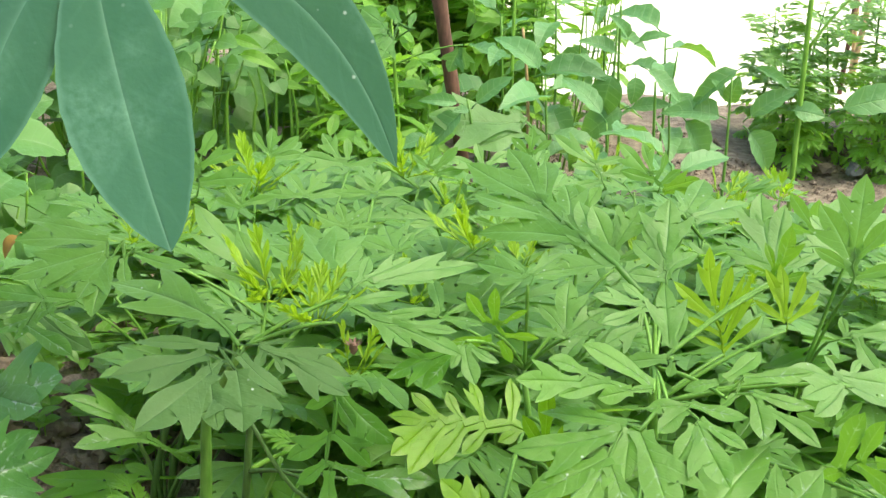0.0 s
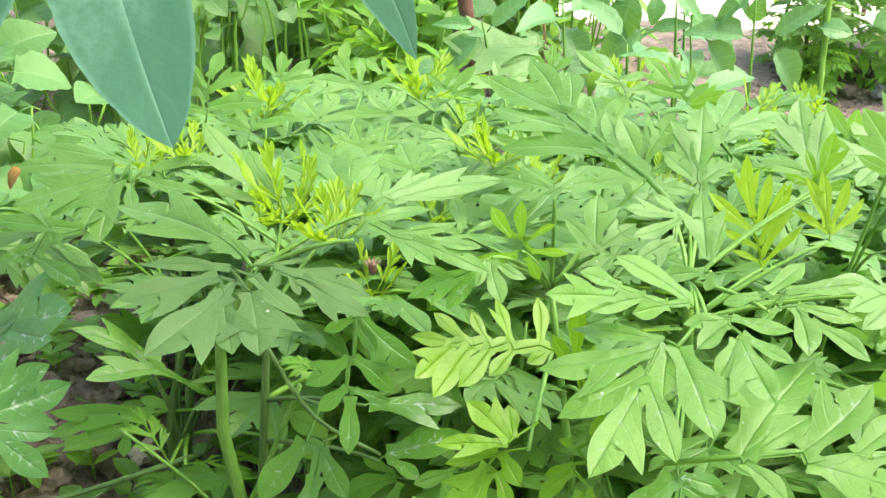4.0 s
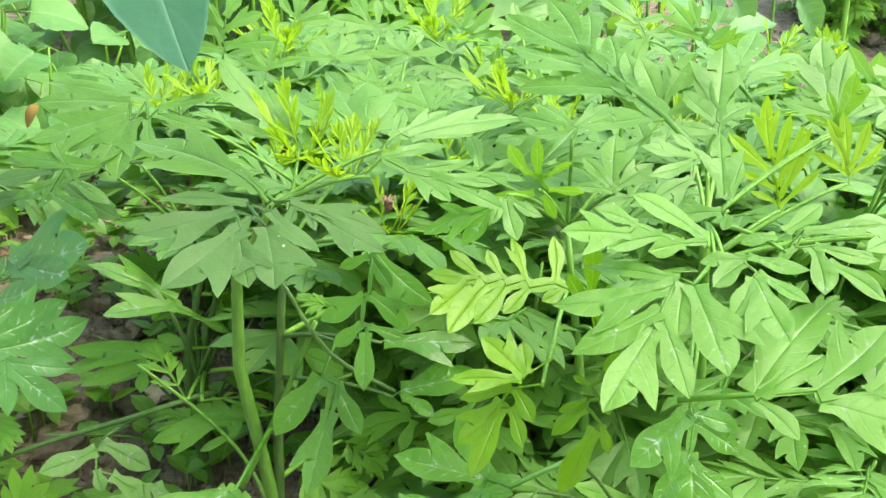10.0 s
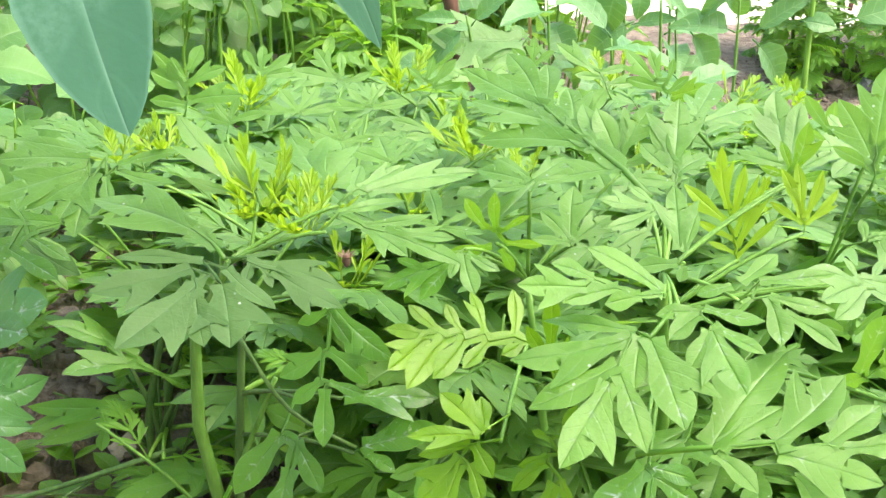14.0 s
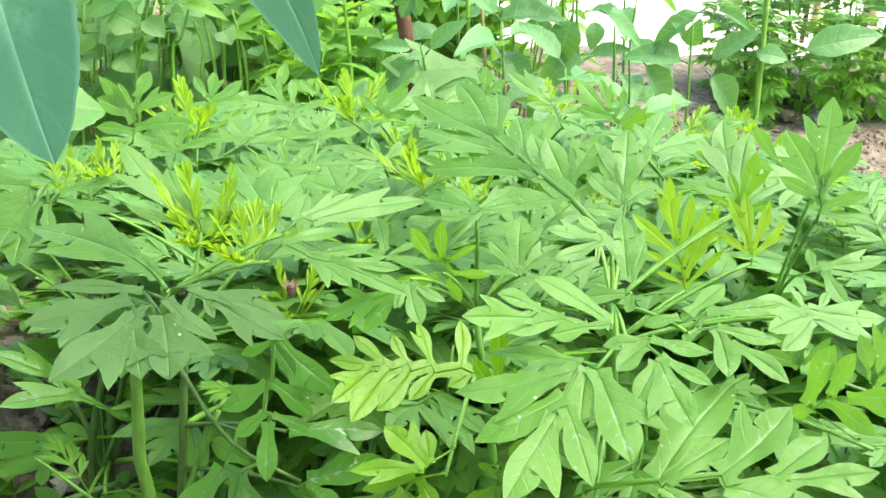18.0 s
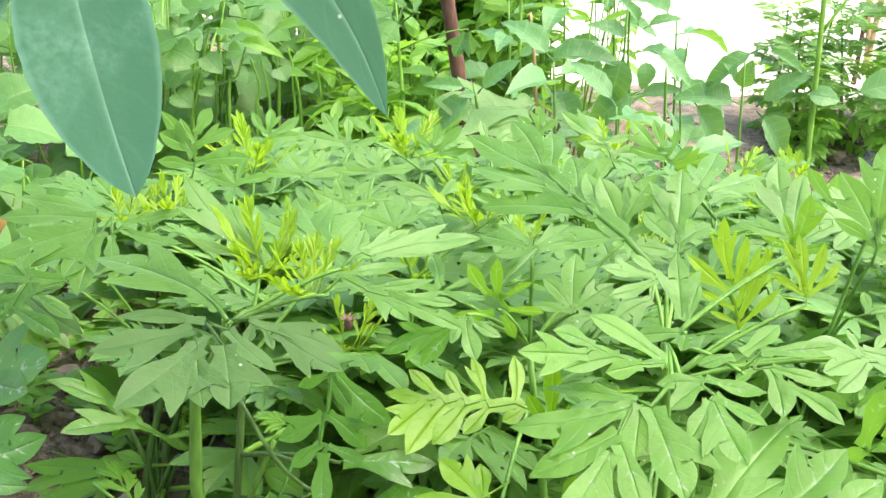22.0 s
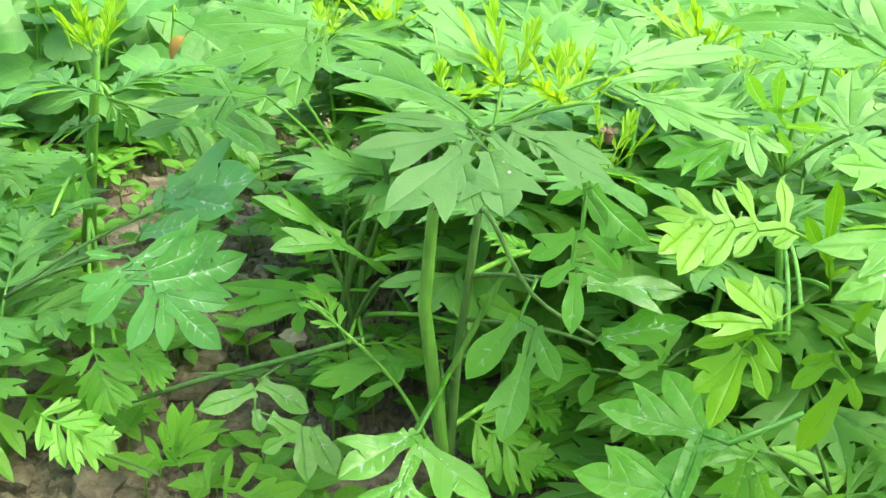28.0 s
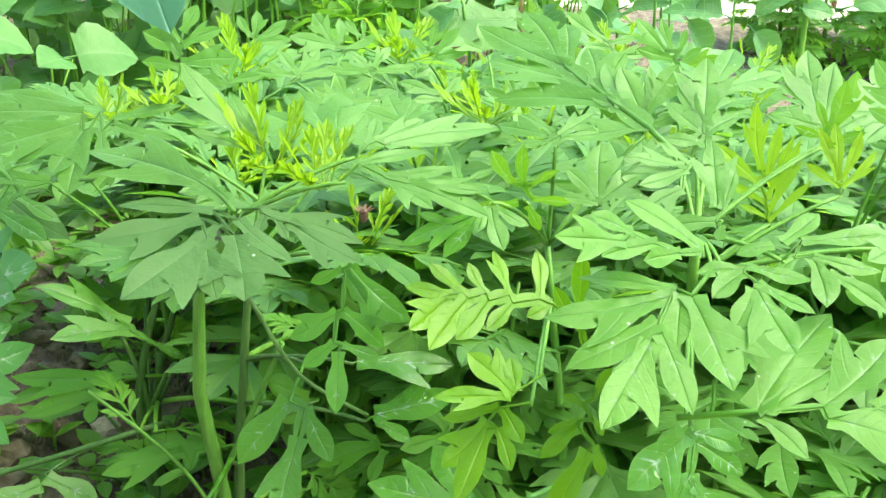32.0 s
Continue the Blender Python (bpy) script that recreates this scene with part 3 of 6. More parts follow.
def hero(plant, form, base, tip, roll=0, wide=1.0):
    """A leaf of a named form from base to tip, as a part of its plant."""
    base, tip = Vector(base), Vector(tip)
    d = tip - base
    steep = -d.z / max(d.length, 1e-6)
    up = Vector((0, -max(0.0, steep) * 0.9, 1.0))
    mesh = picker.choice(FORMS[form])
    leaflets = ()
    if isinstance(mesh, tuple):
        mesh, leaflets = mesh
    leaf = part("leaf", mesh, plant, between(base, tip, up, 0.0 if roll is None else roll + picker.uniform(-5, 5), wide))
    path = STEMS.get(plant, ())
    joints = [p for p in path if p.z < base.z - 0.012]
    if joints and form != "PE":
        joint = min(joints, key=lambda p: (p - base).length + 0.4 * abs(base.z - 0.05 - p.z))
        gap = (joint - base).length
        if 0.03 < gap < 0.3:
            mid = joint.lerp(base, 0.55) + Vector((0, 0, 0.1 * gap))
            part("petiole", stem_mesh(spline(joint, mid, base + d * 0.03, 7), 0.0021, 0.0014, M_RACHIS, 6), plant)
    for one in leaflets:
        piece = new("leaflet", one)
        piece.parent = leaf
    return leaf


def faced(plant, form, base, tip, wide=1.0, face=0.8):
    """A simple leaf from base to tip that turns its face up and towards the path."""
    part("leaf", picker.choice(FORMS[form]), plant, between(base, tip, (0, -face, 0.8), picker.uniform(-14, 14), wide))


def stalked(name, label, category, group, pts, r0, r1, mat, extra=()):
    """An empty plant with a stem through the given points, for leaves to be put on."""
    pts = [Vector(p) for p in pts]
    plant = thing(name, (pts[0].x, pts[0].y, 0.0), label, category, group)
    path = []
    for a, b in zip(pts, pts[1:]):
        path += [a.lerp(b, k / 4) for k in range(4)]
    path.append(pts[-1])
    part("stem", stem_mesh(path, r0, r1, mat), plant)
    STEMS[plant] = path
    for branch in extra:
        q = [Vector(p) for p in branch]
        mid = (q[0] + q[-1]) / 2 + Vector((0, 0, 0.015))
        part("branch", stem_mesh(spline(q[0], mid, q[-1], 6), r1 * 0.8, r1 * 0.45, mat, 6), plant)
    return plant


# ---- front row of marigolds ----
G = "marigold bed"
bright_plant = stalked("marigold_plant", "marigold plant with broad bright green lobed leaves", "plant", G, [(0.150, 0.68, -0.01), (0.155, 0.65, 0.2), (0.136, 0.605, 0.335)], 0.006, 0.003, M_STALK)
glossy_plant = stalked("marigold_plant", "marigold plant with glossy yellow-green side shoots", "plant", G, [(0.075, 0.68, -0.01), (0.080, 0.66, 0.15), (0.060, 0.665, 0.30)], 0.005, 0.002, M_STALK)
grey_plant = stalked("marigold_plant", "marigold plant with flat dull green shade-darkened leaves on thick stem", "plant", G, [(-0.136, 0.68, -0.01), (-0.142, 0.630, 0.10), (-0.155, 0.620, 0.218), (-0.150, 0.615, 0.29), (-0.122, 0.600, 0.345)], 0.0060, 0.0026, M_STALK)
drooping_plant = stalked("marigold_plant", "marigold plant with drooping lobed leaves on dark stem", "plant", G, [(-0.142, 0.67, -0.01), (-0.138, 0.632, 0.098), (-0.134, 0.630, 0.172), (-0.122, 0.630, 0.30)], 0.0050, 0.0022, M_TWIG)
edge_plant = stalked("marigold_plant", "marigold plant with white-speckled bluish green leaves", "plant", G, [(-0.525, 0.97, -0.01), (-0.50, 0.955, 0.12), (-0.470, 0.94, 0.262)], 0.0088, 0.0036, M_STALK)
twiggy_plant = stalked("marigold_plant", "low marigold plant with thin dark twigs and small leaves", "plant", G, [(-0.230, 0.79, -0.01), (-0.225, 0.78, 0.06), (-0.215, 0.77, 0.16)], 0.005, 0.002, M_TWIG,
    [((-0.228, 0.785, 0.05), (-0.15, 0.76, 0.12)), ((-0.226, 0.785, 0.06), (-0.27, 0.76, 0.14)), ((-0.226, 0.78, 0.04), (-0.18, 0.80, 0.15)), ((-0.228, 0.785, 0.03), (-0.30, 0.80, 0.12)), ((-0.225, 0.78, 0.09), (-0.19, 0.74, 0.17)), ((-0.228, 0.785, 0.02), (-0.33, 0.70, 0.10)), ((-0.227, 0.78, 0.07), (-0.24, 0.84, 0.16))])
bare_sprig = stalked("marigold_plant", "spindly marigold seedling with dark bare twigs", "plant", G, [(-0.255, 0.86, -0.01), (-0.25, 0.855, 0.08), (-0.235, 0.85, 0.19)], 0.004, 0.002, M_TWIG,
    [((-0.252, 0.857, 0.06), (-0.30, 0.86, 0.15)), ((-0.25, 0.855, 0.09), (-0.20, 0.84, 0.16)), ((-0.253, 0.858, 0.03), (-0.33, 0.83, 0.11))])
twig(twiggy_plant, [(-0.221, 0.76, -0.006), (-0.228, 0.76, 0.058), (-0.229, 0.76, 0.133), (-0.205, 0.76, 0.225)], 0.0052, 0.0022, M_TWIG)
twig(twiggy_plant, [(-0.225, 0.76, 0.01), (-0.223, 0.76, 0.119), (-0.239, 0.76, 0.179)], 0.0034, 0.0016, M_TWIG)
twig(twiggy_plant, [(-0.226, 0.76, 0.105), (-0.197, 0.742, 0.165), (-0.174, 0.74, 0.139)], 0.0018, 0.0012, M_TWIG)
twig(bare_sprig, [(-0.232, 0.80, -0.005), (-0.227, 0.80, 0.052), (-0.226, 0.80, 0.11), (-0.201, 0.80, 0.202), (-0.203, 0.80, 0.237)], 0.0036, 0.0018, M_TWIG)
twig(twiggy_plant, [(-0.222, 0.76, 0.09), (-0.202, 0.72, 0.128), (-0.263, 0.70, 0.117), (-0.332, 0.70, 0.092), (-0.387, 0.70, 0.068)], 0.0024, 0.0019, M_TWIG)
twig(grey_plant, [(-0.145, 0.64, 0.07), (-0.163, 0.66, 0.103), (-0.189, 0.66, 0.145), (-0.236, 0.66, 0.193)], 0.0016, 0.0012, M_STALK)
twig(drooping_plant, [(-0.123, 0.615, 0.29), (-0.115, 0.585, 0.300), (-0.090, 0.585, 0.253), (-0.050, 0.585, 0.225)], 0.0016, 0.0012, M_TWIG)
twig(drooping_plant, [(-0.161, 0.62, 0.118), (-0.133, 0.625, 0.179), (-0.103, 0.62, 0.254)], 0.0024, 0.0018, M_STALK)
hero(drooping_plant, "HL", (-0.125, 0.641, 0.120), (-0.068, 0.624, 0.090), 0, 1.0)
hero(drooping_plant, "HL", (-0.090, 0.641, 0.250), (-0.120, 0.646, 0.260), 0, .9)
hero(drooping_plant, "HL", (-0.096, 0.660, 0.130), (-0.058, 0.653, 0.110), 0, .9)
hero(drooping_plant, "HL", (-0.086, 0.628, 0.090), (-0.041, 0.643, 0.090), 0, .9)
hero(edge_plant, "HC", (-0.426, 0.840, 0.260), (-0.296, 0.862, 0.215), 0, .7)
hero(edge_plant, "HC", (-0.428, 0.845, 0.260), (-0.367, 0.959, 0.260), 0, .7)
hero(edge_plant, "HC", (-0.430, 0.845, 0.260), (-0.517, 0.886, 0.260), 0, .9)
hero(edge_plant, "HL", (-0.454, 0.864, 0.190), (-0.510, 0.838, 0.150), 0, 1.0)
hero(edge_plant, "HL", (-0.409, 0.704, 0.120), (-0.386, 0.667, 0.080), 0, 1.0)
hero(edge_plant, "HL", (-0.432, 0.643, 0.100), (-0.373, 0.631, 0.080), 0, 1.0)
hero(edge_plant, "HC", (-0.463, 0.784, 0.180), (-0.418, 0.785, 0.200), 0, .9)
hero(edge_plant, "HL", (-0.400, 0.720, 0.110), (-0.348, 0.703, 0.095), 0, .9)
hero(edge_plant, "HC", (-0.426, 0.840, 0.262), (-0.398, 0.897, 0.270), 0, .9)
hero(edge_plant, "HC", (-0.428, 0.845, 0.258), (-0.406, 0.845, 0.220), 0, .9)
hero(edge_plant, "HC", (-0.442, 0.862, 0.230), (-0.498, 0.882, 0.210), 0, .9)
hero(twiggy_plant, "HN", (-0.208, 0.705, 0.130), (-0.143, 0.725, 0.130), 0, .8)
hero(twiggy_plant, "HN", (-0.216, 0.705, 0.130), (-0.251, 0.735, 0.170), 0, .8)
hero(twiggy_plant, "HN", (-0.194, 0.708, 0.100), (-0.251, 0.717, 0.120), 0, .9)
hero(twiggy_plant, "HN", (-0.137, 0.709, 0.150), (-0.099, 0.726, 0.160), 0, .9)
hero(bare_sprig, "HL", (-0.243, 0.815, 0.140), (-0.293, 0.810, 0.170), 0, .8)
hero(bare_sprig, "HL", (-0.226, 0.825, 0.170), (-0.185, 0.859, 0.190), 0, .8)
hero(bare_sprig, "HL", (-0.230, 0.824, 0.180), (-0.264, 0.850, 0.200), 0, .8)
hero(bare_sprig, "HL", (-0.220, 0.817, 0.160), (-0.190, 0.819, 0.140), 0, .8)
hero(bare_sprig, "HL", (-0.251, 0.779, 0.120), (-0.304, 0.783, 0.120), 0, .8)


for plant, top, size, count, seed in (
    (grey_plant, (-0.110, 0.660, 0.352), 0.046, 9, 1), (grey_plant, (-0.077, 0.620, 0.356), 0.042, 8, 2),
    (grey_plant, (-0.201, 0.800, 0.337), 0.036, 7, 3), (grey_plant, (-0.250, 0.830, 0.322), 0.036, 7, 4), (grey_plant, (-0.052, 0.600, 0.330), 0.03, 6, 10),
    (edge_plant, (-0.470, 0.940, 0.260), 0.06, 8, 7), (glossy_plant, (0.031, 0.830, 0.322), 0.046, 9, 9),
    (glossy_plant, (-0.034, 1.100, 0.294), 0.05, 9, 11), (grey_plant, (-0.189, 1.080, 0.281), 0.055, 10, 12), (bright_plant, (0.166, 1.050, 0.312), 0.04, 7, 13), (bright_plant, (0.247, 0.900, 0.345), 0.035, 6, 14),
):
    shoot(plant, top, random.Random(seed), size, count)



def withered_bud(plant, at, size):
    """A brown wilted flower bud: a round calyx with a frayed crown of short bracts."""
    sh = Shape()
    at = Vector(at)
    tube(sh, [at + Vector((0, 0, size * u)) for u in (-0.9, -0.5, 0.0, 0.5, 0.8)], [size * r for r in (0.15, 0.45, 0.6, 0.5, 0.3)], 9)
    for k in range(9):
        a = k * math.tau / 9
        d = Vector((math.cos(a), math.sin(a), 1.1))
        blade(sh, at + Vector((math.cos(a), math.sin(a), 0.8)) * size * 0.3, d, Vector((-d.x, -d.y, 1)), size * 1.3, size * 0.4, n=4)
    part("flower_bud", sh.mesh("flower_bud", M_BUD), plant, None, "wilted brown flower bud")


withered_bud(grey_plant, (-0.053, 0.604, 0.345), 0.0048)
part("withered_leaf", plain_leaf("withered_leaf", M_WITHERED, 0.4, fold=0.5, curl=0.5), edge_plant, between((-0.405, 1.0, 0.262), (-0.428, 0.99, 0.240), (0, -0.6, 0.8)), "curled orange-brown withered leaf")

# ---- the rest of the bed ----
rng = random.Random(5)
for k, (x, y, h) in enumerate(((-0.10, 0.93, 0.20), (-0.19, 0.98, 0.17), (-0.05, 0.86, 0.19), (-0.27, 1.06, 0.14), (-0.07, 0.79, 0.15), (0.0, 0.83, 0.2))):
    marigold(x, y, h, 350 + k, reach=0.085, tufted=False, leaves=9, low=0.3)
for j in range(5):
    for i in range(9):
        y = 0.80 + 0.095 * j + rng.uniform(-0.03, 0.03)
        x = -0.36 + 0.105 * i + rng.uniform(-0.035, 0.035) + (0.05 if j % 2 else 0)
        if x < -0.30 - 0.10 * (y - 0.9) or (y < 0.86 and x < -0.05) or x > 0.52 - 0.2 * (y - 0.8):
            continue
        marigold(x, y, 0.285 - 0.11 * (y - 0.8) + rng.uniform(-0.02, 0.015), 100 + j * 10 + i, reach=0.125, tufted=(i + 2 * j) % 3 == 0, low=0.35 if x > 0.0 else 0.66, leaves=12 if x > 0.0 else 9)
for i, (x, y, h) in enumerate(((0.27, 0.74, 0.29), (0.10, 0.72, 0.30), (0.02, 0.70, 0.29), (-0.04, 0.76, 0.30), (-0.10, 0.79, 0.30), (0.20, 0.68, 0.26), (0.42, 0.62, 0.27), (0.34, 0.66, 0.27), (0.02, 0.78, 0.30), (0.13, 0.80, 0.31), (0.38, 0.78, 0.30), (0.24, 0.60, 0.21), (0.33, 0.52, 0.2), (0.02, 0.66, 0.19), (0.12, 0.60, 0.16), (0.12, 1.27, 0.25), (0.22, 1.24, 0.26), (0.31, 1.18, 0.26), (0.02, 1.30, 0.25), (0.17, 1.33, 0.23), (-0.1, 1.30, 0.25), (0.37, 1.08, 0.27), (-0.2, 1.26, 0.25), (-0.50, 0.72, 0.17), (-0.57, 0.84, 0.2), (-0.62, 1.0, 0.22), (0.40, 0.90, 0.31), (0.46, 0.80, 0.30), (0.42, 1.0, 0.29), (0.50, 0.90, 0.28), (0.48, 0.70, 0.29))):
    marigold(x, y, h - 0.035, 300 + i, reach=0.115, tufted=False, low=0.35 if x > -0.03 or x < -0.3 else 0.64, leaves=12 if x > -0.03 or x < -0.3 else 8)


def spray(mat, base, tip, up, leaflets, owner=None):
    """One full-grown compound leaf with its leaflets, on the stalk of the marigold that stands nearest."""
    base, tip = Vector(base), Vector(tip)
    best = None
    for plant, path in ([(owner, STEMS[owner])] if owner else STEMS.items()):
        for p in path:
            if p.z < max(base.z - 0.012, 0.03):
                d = (p - base).length + 0.4 * abs(base.z - 0.05 - p.z)
                if best is None or d < best[0]:
                    best = (d, plant, p)
    _, plant, joint = best
    mesh, blades = custom_leaf("leaf", mat, len(SPRAYS), leaflets)
    SPRAYS.append(mesh)
    leaf = part("leaf", mesh, plant, between(base, tip, up))
    gap = (joint - base).length
    if gap > 0.015:
        mid = joint.lerp(base, 0.55) + Vector((0, 0, 0.1 * gap))
        # Petioles below the canopy get the dark stalk: shade put into their colour.
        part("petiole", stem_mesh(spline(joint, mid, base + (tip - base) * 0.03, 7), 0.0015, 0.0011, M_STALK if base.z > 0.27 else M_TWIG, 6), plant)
    for one in blades:
        new("leaflet", one).parent = leaf


SPRAYS = []
spray(M_LEAF, (-0.222, 0.760, 0.343), (-0.306, 0.750, 0.331), (0.15, -0.44, 0.88), [(0.179, 0.171, 0.694, 1.110, "n", 0.16), (0.177, 0.316, 0.427, 1.187, "r", 0.22), (0.084, 0.337, -0.073, 1.160, "b", 0.30), (-0.047, 0.380, -0.214, 0.867, "n", 0.32), (-0.018, 0.310, -0.431, 0.553, "b", 0.50), (0.004, 0.263, -0.619, 0.444, "n", 0.42), (-0.048, 0.166, -0.365, 0.137, "n", 0.42), (0.060, 0.073, 0.086, -0.481, "n", 0.22), (-0.004, 0.072, -0.285, -0.426, "n", 0.28)])
spray(M_MID, (-0.282, 0.800, 0.277), (-0.351, 0.800, 0.289), (0.18, -0.46, 0.87), [(0.073, 0.147, 0.047, 1.153, "n", 0.28), (-0.057, 0.358, -0.544, 0.934, "l", 0.32), (-0.383, 0.563, -0.696, -0.054, "n", 0.40), (-0.183, 0.381, -0.378, -0.099, "n", 0.34), (0.031, 0.511, 0.353, 0.741, "n", 0.40)])
spray(M_MID, (-0.378, 0.800, 0.184), (-0.321, 0.800, 0.207), (0.18, -0.43, 0.89), [(-0.000, -0.000, -0.030, 1.015, "n", 0.36), (-0.274, 0.227, -0.486, 0.634, "n", 0.40), (-0.246, 0.060, -0.526, 0.290, "n", 0.40)])
spray(M_LEAF, (-0.124, 0.600, 0.348), (-0.225, 0.680, 0.353), (0.12, -0.47, 0.87), [(0.065, 0.201, 0.000, 1.000, "b", 0.24), (0.052, 0.141, 0.004, 0.303, "n", 0.40), (0.080, 0.310, 0.155, 0.757, "n", 0.28), (0.032, 0.079, 0.111, 0.448, "n", 0.20)])
spray(M_LEAF, (-0.111, 0.660, 0.356), (-0.170, 0.710, 0.401), (0.10, -0.50, 0.86), [(0.028, 0.126, -0.000, 1.000, "l", 0.24), (-0.026, 0.133, -0.288, 0.503, "n", 0.22), (0.056, 0.165, 0.143, 0.647, "n", 0.30), (0.048, 0.112, -0.079, 0.612, "r", 0.20), (0.068, 0.128, 0.220, 0.474, "n", 0.28)])
spray(M_LEAF, (-0.069, 0.680, 0.351), (-0.077, 0.750, 0.373), (0.05, -0.50, 0.86), [(-0.030, 0.319, 0.016, 0.999, "b", 0.46), (-0.057, 0.279, -0.331, 0.969, "r", 0.42), (-0.083, 0.240, -0.644, 0.721, "l", 0.32), (0.018, 0.236, 0.349, 0.261, "b", 0.48), (0.019, 0.276, 0.249, 0.614, "n", 0.40)])
spray(M_LEAF, (-0.032, 0.750, 0.343), (-0.044, 0.790, 0.358), (0.02, -0.51, 0.86), [(0.039, 0.258, 0.024, 1.024, "b", 0.50), (0.012, 0.265, -0.527, 0.763, "n", 0.42), (0.083, 0.247, 0.471, 0.612, "r", 0.42), (0.041, 0.186, -0.672, 0.115, "n", 0.34)])
spray(M_LEAF, (-0.058, 0.620, 0.374), (0.028, 0.670, 0.374), (0.01, -0.50, 0.87), [(-0.046, 0.211, -0.000, 1.000, "l", 0.20), (-0.089, 0.172, -0.190, 0.556, "l", 0.25), (-0.038, 0.246, 0.037, 0.634, "n", 0.18), (-0.070, 0.106, -0.296, 0.304, "n", 0.30)])
spray(M_LEAF, (-0.064, 0.580, 0.375), (0.014, 0.560, 0.366), (0.02, -0.48, 0.88), [(-0.126, 0.245, -0.333, 0.703, "n", 0.16), (-0.104, 0.274, 0.064, 0.641, "r", 0.34), (-0.101, 0.418, 0.007, 1.010, "l", 0.28), (-0.147, 0.485, -0.164, 0.914, "l", 0.28), (-0.176, 0.062, -0.410, 0.485, "n", 0.24)])
spray(M_LEAF, (0.058, 0.640, 0.374), (0.026, 0.670, 0.380), (-0.04, -0.50, 0.87), [(0.115, 0.252, -0.041, 1.018, "r", 0.32), (0.203, 0.224, 0.294, 0.883, "n", 0.30), (0.207, 0.124, 0.826, 0.025, "b", 0.30), (0.187, 0.056, 0.566, -0.286, "n", 0.35), (0.054, 0.148, -0.262, 0.497, "n", 0.35)])
spray(M_LEAF, (0.134, 0.655, 0.364), (0.028, 0.815, 0.402), (-0.07, -0.55, 0.84), [(0.024, 0.165, -0.192, 0.327, "r", 0.28), (0.025, 0.330, -0.228, 0.672, "r", 0.30), (0.028, 0.481, -0.116, 0.851, "b", 0.28), (0.037, 0.599, -0.042, 1.005, "n", 0.27), (0.041, 0.644, 0.131, 0.959, "l", 0.34), (0.034, 0.440, 0.176, 0.653, "r", 0.40), (0.044, 0.609, 0.204, 0.818, "n", 0.42), (0.028, 0.294, 0.137, 0.512, "n", 0.36)])
spray(M_LEAF, (0.122, 0.700, 0.360), (0.126, 0.730, 0.400), (-0.09, -0.50, 0.86), [(-0.037, 0.280, -0.353, 0.982, "n", 0.44), (-0.009, 0.321, 0.388, 1.020, "b", 0.40), (-0.046, 0.162, -0.628, 0.405, "l", 0.32), (0.016, 0.126, 0.477, 0.365, "n", 0.34), (-0.020, 0.376, 0.007, 0.856, "n", 0.30)])
spray(M_LEAF, (0.152, 0.660, 0.363), (0.161, 0.720, 0.407), (-0.12, -0.50, 0.86), [(-0.031, 0.299, -0.000, 1.012, "b", 0.42), (-0.029, 0.224, -0.325, 0.539, "r", 0.44), (-0.000, 0.209, 0.272, 0.445, "l", 0.40), (-0.012, 0.129, -0.347, 0.164, "n", 0.42), (-0.032, 0.339, -0.213, 0.774, "n", 0.36)])
spray(M_LEAF, (0.196, 0.800, 0.361), (0.248, 0.830, 0.370), (-0.14, -0.50, 0.85), [(-0.160, 0.069, -0.619, 0.794, "n", 0.42), (-0.019, 0.106, 0.025, 1.054, "b", 0.28), (-0.138, -0.031, -0.643, -0.105, "l", 0.42), (-0.145, 0.102, -0.593, 0.266, "n", 0.40), (0.022, 0.145, 0.219, 0.525, "n", 0.30)])
spray(M_LEAF, (0.225, 0.660, 0.372), (0.209, 0.710, 0.407), (-0.16, -0.49, 0.86), [(0.031, 0.176, -0.377, 0.536, "r", 0.28), (0.040, 0.243, 0.266, 1.102, "b", 0.40), (0.050, 0.296, -0.003, 1.023, "l", 0.32), (0.070, 0.116, 0.518, 0.219, "l", 0.32), (0.092, 0.283, 0.445, 0.856, "n", 0.34)])
spray(M_GLOSSY, (0.221, 0.650, 0.374), (0.228, 0.660, 0.412), (-0.17, -0.48, 0.86), [(-0.051, 0.167, 0.016, 1.004, "r", 0.36), (-0.078, 0.205, -0.334, 0.637, "n", 0.30), (-0.005, 0.089, 0.470, 0.315, "n", 0.34), (-0.048, 0.123, -0.571, 0.201, "n", 0.30)])
spray(M_LEAF, (0.295, 0.720, 0.368), (0.256, 0.720, 0.377), (-0.19, -0.48, 0.86), [(0.031, 0.298, -0.068, 1.025, "b", 0.45), (0.173, 0.234, 0.637, 0.751, "n", 0.40), (0.094, 0.091, 1.107, 0.404, "l", 0.40), (-0.125, 0.213, -0.702, 0.758, "n", 0.40)])
spray(M_LEAF, (0.245, 0.560, 0.348), (0.209, 0.560, 0.361), (-0.19, -0.44, 0.88), [(-0.009, 0.275, 0.014, 1.090, "n", 0.35), (0.009, 0.228, -0.557, 0.928, "r", 0.35), (-0.074, 0.188, -0.742, 0.671, "n", 0.40)])
spray(M_YOUNG, (0.190, 0.640, 0.325), (0.174, 0.650, 0.400), (-0.17, -0.58, 0.79), [(-0.034, 0.361, -0.330, 0.750, "l", 0.24), (-0.015, 0.477, 0.001, 1.009, "b", 0.21), (0.005, 0.377, 0.163, 0.811, "n", 0.21), (0.005, 0.233, 0.263, 0.717, "n", 0.17), (0.007, 0.135, 0.336, 0.657, "r", 0.17), (-0.007, 0.211, -0.282, 0.431, "n", 0.22), (-0.012, 0.090, -0.216, 0.235, "n", 0.22), (-0.001, 0.064, 0.378, 0.307, "n", 0.20)])
